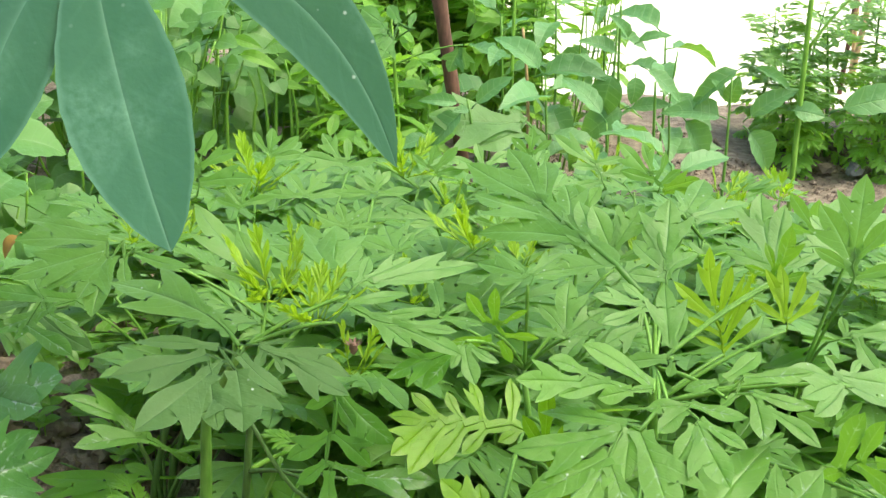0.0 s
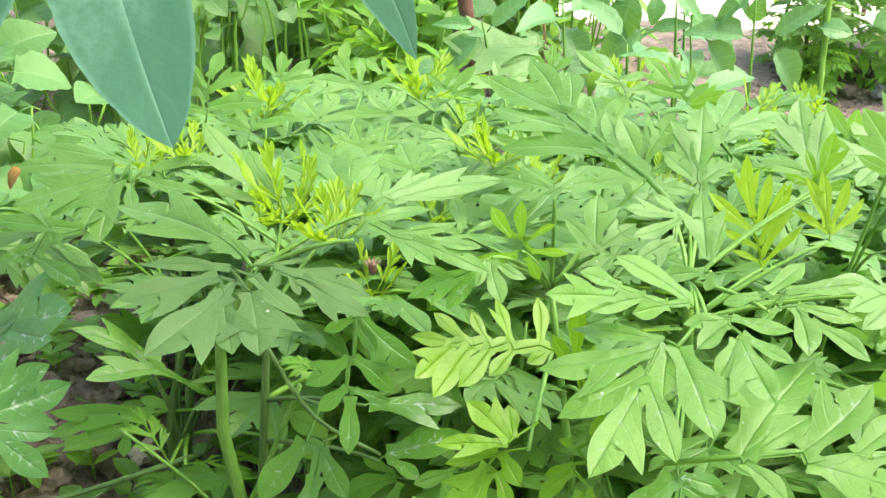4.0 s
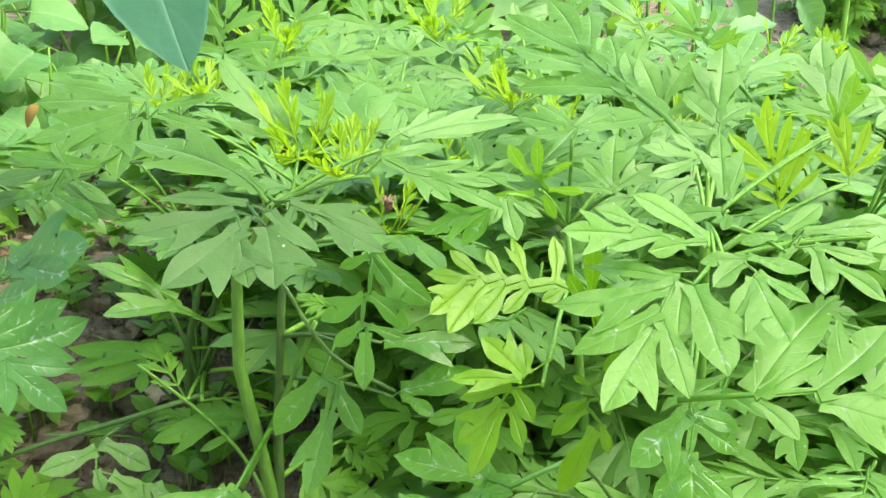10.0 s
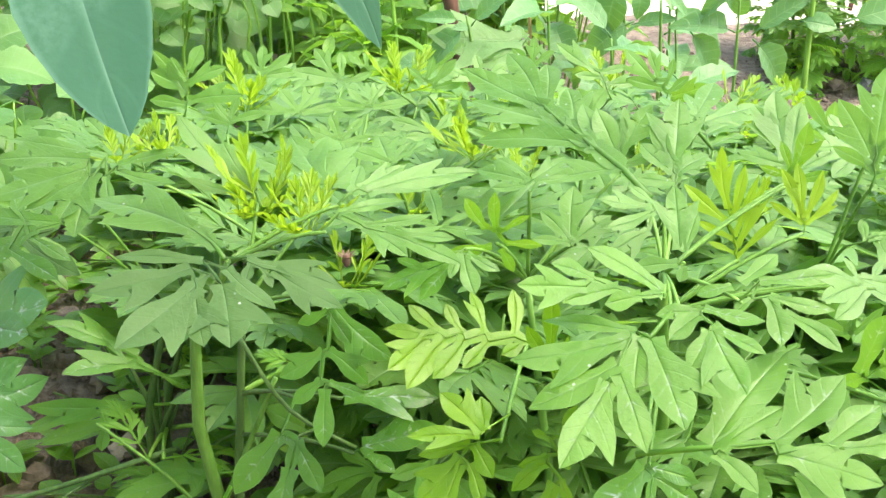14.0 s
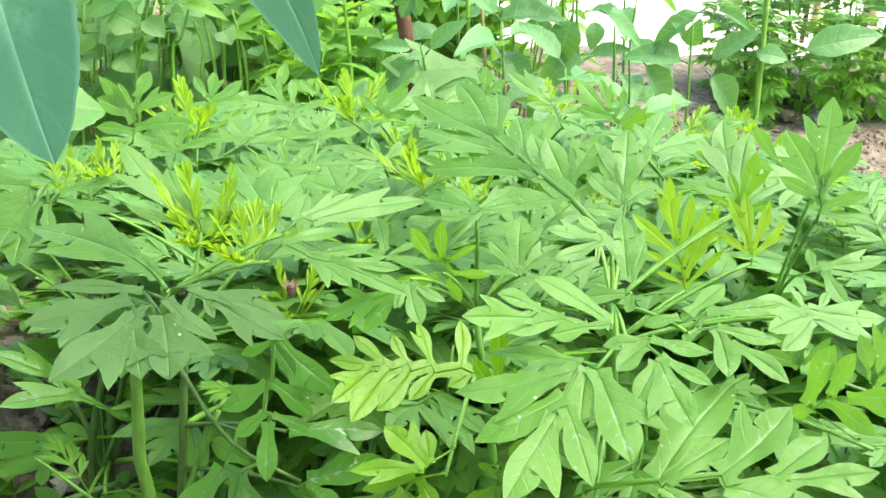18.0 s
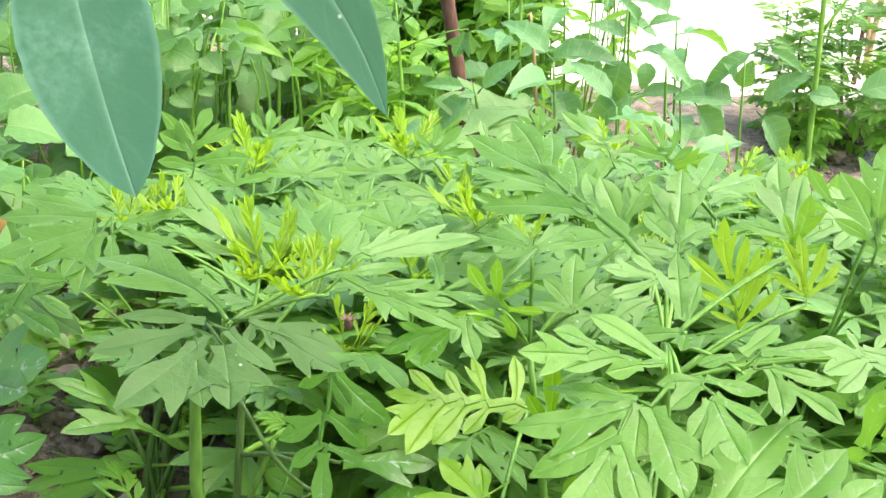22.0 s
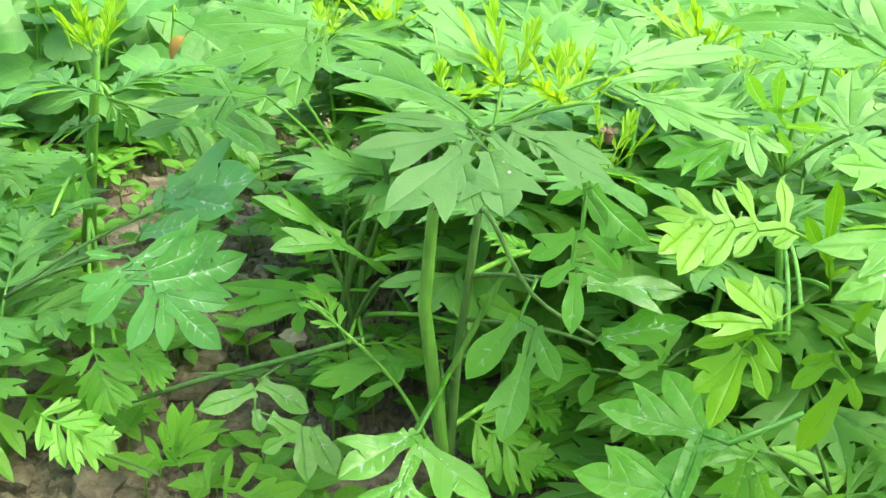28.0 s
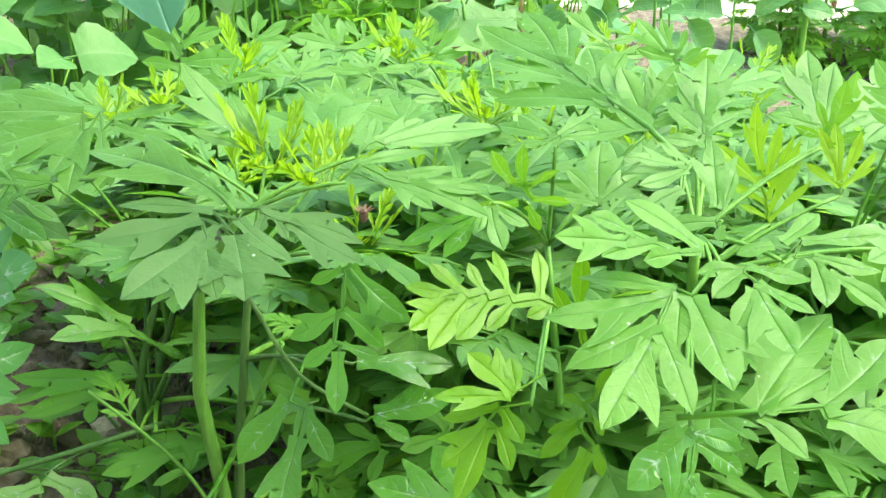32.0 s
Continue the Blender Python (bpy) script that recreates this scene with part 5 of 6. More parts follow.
spray(M_DULL_SHADED, (-0.269, 0.840, 0.270), (-0.388, 0.840, 0.269), (0.16, -0.49, 0.86), [(0.022, 0.514, 0.038, 0.956, "n", 0.30), (-0.164, 0.514, -0.460, 0.086, "n", 0.36), (-0.240, 0.676, -0.361, 1.089, "n", 0.32), (-0.014, 0.308, 0.144, 0.004, "n", 0.40), (-0.071, 0.607, -0.178, 1.029, "n", 0.34), (-0.103, 0.327, 0.071, 0.409, "n", 0.40)])
spray(M_MID, (-0.208, 0.740, 0.182), (-0.289, 0.740, 0.232), (0.03, -0.12, 0.99), [(0.065, 0.250, 0.000, 1.000, "r", 0.26), (-0.008, 0.220, -0.431, 0.704, "r", 0.30), (-0.002, 0.083, 0.053, -0.260, "n", 0.32), (-0.045, 0.309, 0.076, 0.573, "n", 0.30)])
spray(M_LEAF_LOW_LIT, (-0.205, 0.760, 0.144), (-0.329, 0.760, 0.133), (0.12, -0.43, 0.90), [(0.004, 0.299, 0.059, 0.983, "l", 0.24), (-0.004, 0.498, -0.087, 1.002, "n", 0.30), (-0.109, 0.412, -0.207, 0.872, "r", 0.32), (-0.139, 0.441, -0.299, 0.453, "n", 0.60), (0.007, 0.166, 0.137, 0.415, "n", 0.34)])
spray(M_MID, (-0.280, 0.680, 0.113), (-0.240, 0.660, 0.082), (0.07, -0.24, 0.97), [(0.027, 0.078, -0.215, 0.807, "n", 0.48), (0.143, 0.099, 0.915, -0.174, "n", 0.46), (0.341, 0.305, 0.494, 0.583, "n", 0.66), (0.237, 0.494, 0.053, 1.073, "n", 0.55), (0.027, 0.877, 0.488, 1.465, "n", 0.48), (-0.091, 0.980, 0.132, 1.646, "n", 0.50), (0.289, 0.843, 0.666, 0.770, "n", 0.58)])
spray(M_LEAF_LOW_LIT, (-0.146, 0.700, 0.124), (-0.229, 0.700, 0.106), (0.07, -0.41, 0.91), [(0.012, 0.473, -0.086, 1.197, "l", 0.32), (0.085, 0.523, 0.009, 1.058, "n", 0.30), (-0.146, 0.413, -0.233, 0.759, "n", 0.34), (0.008, 0.378, 0.234, 0.867, "r", 0.32), (0.004, 0.189, 0.187, 0.478, "n", 0.40)])
spray(M_LEAF_LOW_LIT, (-0.346, 0.640, 0.049), (-0.329, 0.640, 0.116), (0.20, -0.44, 0.87), [(0.017, 0.359, -0.092, 0.760, "n", 0.32), (0.072, 0.452, -0.027, 1.004, "n", 0.30), (0.102, 0.570, 0.162, 1.072, "n", 0.27), (0.140, 0.477, 0.391, 0.949, "n", 0.27), (0.137, 0.367, 0.497, 0.806, "n", 0.30), (0.138, 0.258, 0.529, 0.561, "n", 0.30), (-0.021, 0.200, -0.257, 0.468, "n", 0.33)])
spray(M_LEAF_LOW_LIT, (-0.290, 0.600, 0.061), (-0.262, 0.600, 0.100), (0.16, -0.43, 0.89), [(-0.352, -0.053, -0.704, 0.294, "n", 0.32), (-0.146, 0.223, -0.439, 0.698, "n", 0.32), (0.001, 0.421, -0.050, 1.019, "n", 0.30), (0.174, 0.528, 0.327, 1.152, "n", 0.33), (0.305, 0.581, 0.766, 1.591, "n", 0.27), (0.449, 0.590, 0.865, 1.342, "n", 0.30), (-0.269, -0.460, -0.256, -0.974, "n", 0.33), (0.085, 0.027, 0.309, -0.193, "n", 0.36)])
spray(M_LEAF_LOW_LIT, (-0.124, 0.690, 0.032), (-0.066, 0.690, 0.045), (0.01, -0.38, 0.93), [(-0.066, 0.314, -0.273, 0.961, "n", 0.38), (-0.176, 0.247, -0.450, 0.831, "l", 0.42), (-0.011, 0.326, 0.003, 1.020, "n", 0.28), (0.086, 0.324, 0.381, 0.722, "n", 0.44), (0.066, 0.186, 0.415, 0.450, "n", 0.50), (-0.060, 0.105, -0.451, 0.325, "n", 0.40)])
spray(M_LEAF_LOW_LIT, (-0.128, 0.660, -0.003), (-0.089, 0.660, 0.041), (0.02, -0.36, 0.93), [(0.036, 0.187, -0.513, -0.183, "n", 0.40), (0.072, 0.372, -0.242, 0.624, "n", 0.40), (0.137, 0.540, 0.024, 1.037, "n", 0.36), (0.226, 0.497, 0.429, 1.073, "n", 0.34)])
spray(M_LEAF_LOW_LIT, (-0.041, 0.660, 0.152), (-0.069, 0.660, 0.142), (-0.01, -0.41, 0.91), [(0.034, 0.119, -0.017, 1.698, "l", 0.40), (0.203, 0.221, 0.828, 0.900, "n", 0.36), (-0.134, 0.019, -0.826, 0.485, "n", 0.40)])
spray(M_LEAF_LOW_LIT, (-0.085, 0.660, 0.188), (-0.106, 0.660, 0.153), (0.01, -0.42, 0.91), [(0.161, 0.160, 1.169, 0.650, "n", 0.40), (0.060, 0.182, 0.412, 0.914, "n", 0.36)])
spray(M_LEAF_LOW_LIT, (0.003, 0.640, 0.172), (-0.028, 0.640, 0.219), (-0.05, -0.43, 0.90), [(0.020, 0.152, -0.059, 0.811, "n", 0.40), (0.050, 0.123, 0.489, 0.302, "n", 0.40), (-0.120, 0.118, -0.605, 0.428, "n", 0.36)])
spray(M_LEAF_LOW_LIT, (0.138, 0.600, 0.124), (0.066, 0.600, 0.146), (-0.13, -0.38, 0.92), [(-0.056, 0.354, -0.051, 0.998, "l", 0.30), (0.000, 0.253, 0.351, 0.557, "n", 0.36), (-0.021, 0.153, 0.421, -0.169, "n", 0.38), (-0.092, 0.304, -0.408, 0.697, "n", 0.34), (-0.082, 0.103, -0.325, -0.090, "n", 0.40)])
spray(M_LEAF_LOW_LIT, (0.161, 0.570, 0.133), (0.145, 0.570, 0.115), (-0.16, -0.35, 0.92), [(0.077, 0.116, 0.985, 0.732, "n", 0.40), (0.019, 0.153, -0.422, 1.094, "n", 0.40), (0.115, -0.073, 0.380, -0.896, "n", 0.40)])


# ---- hanging leaf ----
def palm_bush():
    """A slender bush beside the bed; one of its dark palmate leaves hangs low over the marigolds, the rest are added
    unseen for shade.
    """
    bush = thing("cassava_bush", (-0.62, 0.10, 0.0), "slender bush with dark blue-green palmate hanging leaf and added unseen shading leaves", "plant")
    stem = spline(Vector((-0.62, 0.10, -0.01)), Vector((-0.66, 0.12, 0.6)), Vector((-0.50, 0.24, 1.25)), 12)
    part("stem", stem_mesh(stem, 0.012, 0.006, M_TWIG), bush)

    def palm(start, hub, lobes, face):
        hub = Vector(hub)
        part("petiole", stem_mesh(spline(start, start.lerp(hub, 0.6) + Vector((0, 0, 0.09)), hub, 10), 0.003, 0.002, M_RACHIS, 6), bush)
        for tip, wide, bend, sway in lobes:
            sh = Shape()
            d = Vector(tip) - hub
            blade(sh, Vector((0, 0, 0)), Vector((0, 1, 0)), Vector((0, 0, 1)), 1.0, wide / d.length, n=22, fold=0.07, curl=bend, full=0.56, sharp=0.74, wave=0.012, sway=sway, tooth=0.018)
            part("lobe", sh.mesh("lobe", M_HANG), bush, between(hub, tip, face))

    palm(stem[9], (-0.141, 0.424, 0.621), (((-0.100, 0.352, 0.512), 0.047, 0.02, 0.02), ((-0.024, 0.452, 0.514), 0.035, -0.06, -0.17), ((-0.178, 0.363, 0.530), 0.040, 0.04, 0.06), ((-0.235, 0.379, 0.560), 0.038, 0.1, 0.0), ((-0.205, 0.47, 0.545), 0.036, 0.1, 0.0)), (0.1, -1.0, 0.35))
    # Leaves added overhead, out of view, to shade the left of the bed.
    for k, (x, y, z) in enumerate(((-0.34, 0.62, 0.98), (-0.18, 0.30, 1.10), (-0.52, 0.52, 1.02), (-0.30, 0.10, 1.16), (-0.12, 0.72, 1.12), (-0.62, 0.36, 1.2), (-0.40, 0.38, 0.96), (-0.26, 0.52, 1.02), (-0.46, 0.70, 1.06), (-0.08, 0.50, 1.18), (-0.36, 0.84, 1.15), (-0.20, 0.90, 1.22), (-0.50, 0.80, 0.98), (-0.62, 0.66, 0.96), (-0.38, 0.30, 0.82), (-0.30, 0.62, 0.84), (-0.52, 0.44, 0.86), (-0.22, 0.44, 0.88), (-0.44, 0.58, 0.90), (-0.56, 0.86, 0.84), (-0.16, 0.62, 0.94), (-0.40, 0.76, 0.80), (-0.24, 0.16, 0.90), (-0.66, 0.60, 0.80))):
        lobes = []
        for i in range(7):
            t = -2.0 + 4.0 * i / 6 + k
            r = 0.17 - 0.02 * abs(i - 3)
            lobes.append(((x + r * math.sin(t), y + r * math.cos(t), z - 0.05), 0.045, 0.15, 0.0))
        palm(stem[8 + k % 5], (x, y, z), lobes, (0, 0, 1))


palm_bush()

# ---- behind the bed ----
PEP = "pepper plants behind the bed"
pepper_a = stalked("pepper_plant", "small pepper plant with pale shiny oval leaves", "plant", PEP, [(0.06, 1.50, -0.01), (0.056, 1.5, 0.2), (0.041, 1.5, 0.275)], 0.003, 0.0016, M_STALK)
stalked("pepper_plant", "pepper plant with broad veined oval leaves", "plant", PEP, [(0.289, 1.80, -0.01), (0.289, 1.8, 0.13), (0.291, 1.8, 0.34)], 0.0034, 0.0018, M_STALK)
pepper_c = stalked("pepper_plant", "pepper plant with drooping dark green leaves", "plant", PEP, [(0.34, 1.65, -0.01), (0.336, 1.65, 0.17), (0.33, 1.65, 0.27)], 0.0034, 0.0018, M_STALK)
pepper_d = stalked("pepper_plant", "young pepper plant with thin brownish stem", "plant", PEP, [(0.44, 1.60, -0.01), (0.437, 1.6, 0.16), (0.432, 1.6, 0.29)], 0.003, 0.0015, M_STALK)
tall_stalk = stalked("tall_weed", "tall bare green stalk with few leaves", "plant", "", [(0.548, 1.60, -0.01), (0.542, 1.6, 0.13), (0.533, 1.6, 0.38), (0.527, 1.6, 0.62)], 0.0048, 0.0035, M_RACHIS, [((0.535, 1.6, 0.33), (0.60, 1.6, 0.42))])
vine = stalked("heart_leaf_vine", "climbing vine with broad pale heart-shaped leaves", "plant", "", [(-0.42, 1.75, -0.01), (-0.40, 1.74, 0.15), (-0.36, 1.72, 0.30), (-0.30, 1.7, 0.40)], 0.003, 0.0015, M_RACHIS)
gourd = stalked("broad_leaf_vine", "climbing vine with large greyish green leaves", "plant", "", [(-0.05, 1.66, -0.01), (-0.06, 1.64, 0.22), (-0.07, 1.63, 0.36)], 0.004, 0.002, M_RACHIS)



faced(pepper_c, "PE", (0.299, 1.680, 0.224), (0.216, 1.660, 0.182), 1.25, 0.8)
faced(pepper_c, "PE", (0.294, 1.680, 0.218), (0.358, 1.660, 0.238), 1.00, 0.8)
faced(pepper_c, "PE", (0.272, 1.680, 0.284), (0.249, 1.660, 0.206), 1.50, 0.8)
faced(pepper_c, "PE", (0.304, 1.680, 0.276), (0.304, 1.660, 0.232), 1.60, 0.8)
faced(pepper_c, "PE", (0.311, 1.680, 0.287), (0.383, 1.660, 0.241), 0.90, 0.8)
faced(pepper_c, "PE", (0.148, 1.680, 0.265), (0.262, 1.660, 0.300), 0.85, 0.8)
faced(pepper_c, "PE", (0.278, 1.680, 0.301), (0.222, 1.660, 0.338), 1.00, 0.8)
faced(pepper_c, "PE", (0.298, 1.680, 0.319), (0.346, 1.660, 0.348), 0.80, 0.8)
faced(pepper_c, "PE", (0.289, 1.680, 0.323), (0.270, 1.660, 0.368), 0.90, 0.8)
faced(pepper_d, "PE", (0.436, 1.620, 0.222), (0.350, 1.600, 0.253), 1.00, 0.8)
faced(pepper_d, "PE", (0.364, 1.620, 0.230), (0.426, 1.600, 0.153), 0.95, 0.8)
faced(pepper_d, "PE", (0.463, 1.620, 0.212), (0.523, 1.600, 0.149), 1.20, 0.8)
faced(pepper_d, "PE", (0.435, 1.620, 0.241), (0.442, 1.600, 0.289), 1.40, 0.8)
faced(pepper_d, "PE", (0.462, 1.620, 0.218), (0.528, 1.600, 0.283), 1.00, 0.8)
faced(pepper_d, "PE", (0.458, 1.620, 0.304), (0.366, 1.600, 0.253), 0.70, 0.8)
faced(pepper_d, "PE", (0.460, 1.620, 0.304), (0.530, 1.600, 0.281), 0.60, 0.8)
faced(pepper_d, "PE", (0.431, 1.620, 0.249), (0.410, 1.600, 0.287), 1.20, 0.8)
faced(tall_stalk, "PE", (0.522, 1.600, 0.243), (0.571, 1.580, 0.243), 1.70, 0.8)
faced(tall_stalk, "PE", (0.583, 1.600, 0.240), (0.706, 1.580, 0.285), 1.00, 0.8)
faced(pepper_a, "PE", (0.048, 1.500, 0.262), (0.095, 1.480, 0.317), 1.05, 0.8)
faced(pepper_a, "PE", (0.035, 1.500, 0.268), (-0.021, 1.480, 0.283), 0.80, 0.8)
faced(pepper_a, "PE", (0.042, 1.500, 0.261), (-0.016, 1.480, 0.219), 1.25, 0.8)
faced(pepper_a, "PE", (-0.005, 1.500, 0.219), (-0.056, 1.480, 0.214), 1.30, 0.8)
faced(pepper_a, "PE", (0.046, 1.500, 0.260), (0.023, 1.480, 0.265), 1.20, 0.8)
faced(vine, "HE", (-0.388, 1.700, 0.298), (-0.447, 1.680, 0.275), 0.90, 0.8)
faced(vine, "HE", (-0.377, 1.700, 0.272), (-0.334, 1.680, 0.243), 0.95, 0.8)
faced(vine, "HE", (-0.350, 1.700, 0.307), (-0.306, 1.680, 0.307), 1.10, 0.8)
faced(vine, "HE", (-0.407, 1.700, 0.327), (-0.360, 1.680, 0.344), 1.20, 0.8)
faced(vine, "HE", (-0.437, 1.700, 0.327), (-0.460, 1.680, 0.336), 1.00, 0.8)
faced(vine, "HE", (-0.428, 1.700, 0.276), (-0.374, 1.680, 0.264), 1.00, 0.8)
faced(vine, "HE", (-0.403, 1.700, 0.241), (-0.419, 1.680, 0.227), 1.20, 0.8)
faced(vine, "HE", (-0.451, 1.700, 0.249), (-0.462, 1.680, 0.219), 1.20, 0.8)
faced(vine, "HE", (-0.298, 1.700, 0.243), (-0.298, 1.680, 0.226), 1.40, 0.8)
faced(vine, "HE", (-0.384, 1.700, 0.306), (-0.361, 1.680, 0.323), 1.30, 0.8)
faced(vine, "HE", (-0.447, 1.700, 0.305), (-0.460, 1.680, 0.288), 1.20, 0.8)
faced(vine, "HE", (-0.373, 1.700, 0.216), (-0.352, 1.680, 0.208), 1.40, 0.8)
faced(vine, "HE", (-0.424, 1.700, 0.210), (-0.383, 1.680, 0.192), 1.10, 0.8)
faced(vine, "HE", (-0.335, 1.700, 0.269), (-0.306, 1.680, 0.278), 1.20, 0.8)
faced(vine, "HE", (-0.259, 1.700, 0.253), (-0.236, 1.680, 0.232), 1.20, 0.8)
faced(vine, "HE", (-0.208, 1.700, 0.227), (-0.198, 1.680, 0.215), 1.40, 0.8)
faced(vine, "HE", (-0.373, 1.700, 0.340), (-0.326, 1.680, 0.365), 1.10, 0.8)
faced(vine, "HE", (-0.476, 1.700, 0.205), (-0.451, 1.680, 0.193), 1.20, 0.8)
faced(vine, "WE", (-0.312, 1.720, 0.282), (-0.248, 1.700, 0.281), 0.80, 0.8)
faced(vine, "WE", (-0.320, 1.720, 0.308), (-0.274, 1.700, 0.302), 1.00, 0.8)
faced(vine, "WE", (-0.199, 1.720, 0.336), (-0.146, 1.700, 0.353), 0.90, 0.8)
faced(vine, "WE", (-0.198, 1.720, 0.361), (-0.170, 1.700, 0.378), 1.00, 0.8)
faced(vine, "WE", (-0.162, 1.720, 0.272), (-0.113, 1.700, 0.283), 0.80, 0.8)
faced(vine, "WE", (-0.263, 1.720, 0.235), (-0.208, 1.700, 0.241), 0.80, 0.8)
twig(vine, [(-0.270, 1.720, -0.010), (-0.270, 1.720, 0.158), (-0.274, 1.720, 0.213), (-0.283, 1.720, 0.261)], 0.0032, 0.0016, M_RACHIS)
twig(vine, [(-0.257, 1.720, -0.010), (-0.257, 1.720, 0.159), (-0.255, 1.720, 0.213), (-0.257, 1.720, 0.266)], 0.0032, 0.0016, M_RACHIS)
twig(vine, [(-0.231, 1.720, -0.010), (-0.231, 1.720, 0.159), (-0.233, 1.720, 0.204), (-0.234, 1.720, 0.249)], 0.0032, 0.0016, M_RACHIS)
twig(vine, [(-0.222, 1.720, -0.010), (-0.222, 1.720, 0.159), (-0.228, 1.720, 0.222), (-0.240, 1.720, 0.275)], 0.0032, 0.0016, M_RACHIS)
twig(vine, [(-0.292, 1.720, -0.010), (-0.292, 1.720, 0.167), (-0.286, 1.720, 0.212), (-0.298, 1.720, 0.256)], 0.0032, 0.0016, M_RACHIS)
twig(vine, [(-0.186, 1.720, -0.010), (-0.186, 1.720, 0.160), (-0.192, 1.720, 0.214), (-0.197, 1.720, 0.258)], 0.0032, 0.0016, M_RACHIS)
twig(vine, [(-0.393, 1.720, -0.010), (-0.393, 1.720, 0.165), (-0.388, 1.720, 0.219), (-0.381, 1.720, 0.281)], 0.0032, 0.0016, M_RACHIS)
twig(vine, [(-0.334, 1.720, -0.010), (-0.334, 1.720, 0.203), (-0.319, 1.720, 0.230), (-0.304, 1.720, 0.274)], 0.0032, 0.0016, M_RACHIS)
twig(vine, [(-0.116, 1.720, -0.010), (-0.116, 1.720, 0.152), (-0.122, 1.720, 0.188), (-0.124, 1.720, 0.215)], 0.0032, 0.0016, M_RACHIS)
twig(vine, [(-0.107, 1.720, -0.010), (-0.107, 1.720, 0.152), (-0.105, 1.720, 0.189), (-0.098, 1.720, 0.216)], 0.0032, 0.0016, M_RACHIS)
twig(vine, [(-0.080, 1.720, -0.010), (-0.080, 1.720, 0.162), (-0.071, 1.720, 0.207), (-0.063, 1.720, 0.243)], 0.0032, 0.0016, M_RACHIS)
spray(M_HEART, (-0.034, 1.600, 0.352), (-0.149, 1.600, 0.334), (0.04, -0.70, 0.72), [(0.056, 0.340, 0.164, 0.991, "b", 0.50), (-0.025, 0.346, -0.259, 0.912, "b", 0.50), (0.149, 0.402, 0.444, 0.660, "n", 0.60), (0.115, 0.197, 0.428, 0.312, "n", 0.50), (-0.117, 0.285, -0.371, 0.475, "b", 0.60), (0.011, 0.068, 0.246, -0.021, "n", 0.50)], gourd)
spray(M_HEART, (0.144, 1.500, 0.222), (-0.011, 1.500, 0.251), (-0.03, -0.66, 0.75), [(0.115, 0.189, 0.002, 1.015, "b", 0.42), (0.046, 0.181, -0.226, 0.549, "n", 0.50), (0.144, 0.141, 0.226, 0.302, "n", 0.60), (0.098, 0.086, -0.074, -0.058, "n", 0.60), (0.063, 0.233, -0.147, 0.757, "n", 0.40)], pepper_a)
spray(M_PEPPER, (0.035, 1.620, 0.327), (0.028, 1.620, 0.282), (-0.01, -0.69, 0.73), [(0.066, 0.143, 0.284, 0.988, "b", 0.55), (-0.023, 0.124, -0.282, 0.807, "b", 0.50)], gourd)
twig(pepper_c, [(0.126, 1.750, -0.010), (0.126, 1.750, 0.119), (0.119, 1.750, 0.248), (0.118, 1.750, 0.414)], 0.0042, 0.0025, M_RACHIS)
twig(pepper_c, [(0.147, 1.700, -0.010), (0.147, 1.700, 0.135), (0.139, 1.700, 0.260), (0.129, 1.700, 0.337)], 0.0035, 0.0021, M_DRY)
twig(pepper_c, [(0.287, 1.680, -0.010), (0.287, 1.680, 0.170), (0.277, 1.680, 0.284), (0.274, 1.680, 0.377)], 0.0030, 0.0018, M_STALK)
twig(pepper_c, [(0.367, 1.680, -0.010), (0.367, 1.680, 0.153), (0.361, 1.680, 0.225), (0.366, 1.680, 0.311)], 0.0020, 0.0012, M_STALK)


def pepper(x, y, height, seed, leaves=10, size=0.11):
    """A pepper plant with oval leaves all round its stem."""
    r2 = random.Random(seed)
    plant = stalked("pepper_plant", "leafy pepper plant with mid-green oval leaves", "plant", PEP, [(x, y, -0.01), (x + 0.01, y, height * 0.5), (x, y, height)], 0.0032, 0.0016, M_STALK)
    for k in range(leaves):
        s = 0.3 + 0.7 * k / (leaves - 1)
        a = k * 2.4 + r2.uniform(-0.4, 0.4)
        rise = r2.uniform(-0.7, 0.3) + 0.5 * s
        p = Vector((x, y, height * s))
        d = Vector((math.cos(a) * math.cos(rise), math.sin(a) * math.cos(rise), math.sin(rise)))
        part("leaf", r2.choice(FORMS["PE"]), plant, between(p, p + d * size * r2.uniform(0.7, 1.15), (0, -0.2, 1), r2.uniform(-20, 20)))


for k, (x, y, h) in enumerate(((0.16, 1.62, 0.28), (0.24, 1.52, 0.24), (0.10, 1.78, 0.34), (0.38, 1.85, 0.30), (0.20, 1.92, 0.36), (0.33, 1.48, 0.19), (0.31, 2.1, 0.36))):
    pepper(x, y, h, 820 + k)



def stake():
    ob = thing("wooden_stake", (0.02, 1.66, 0.0), "rough reddish-brown wooden stake driven into the soil", "stake")
    r2 = random.Random(3)
    sh = Shape()
    n = 20
    pts = [Vector((0.062 - 0.122 * u + 0.003 * math.sin(7 * u), 1.66 + 0.003 * math.sin(9 * u), -0.03 + 0.83 * u)) for u in (k / n for k in range(n + 1))]
    tube(sh, pts, [0.0098 + 0.0022 * r2.random() for k in range(n + 1)], 9)
    part("pole", sh.mesh("pole", M_STAKE), ob)


stake()


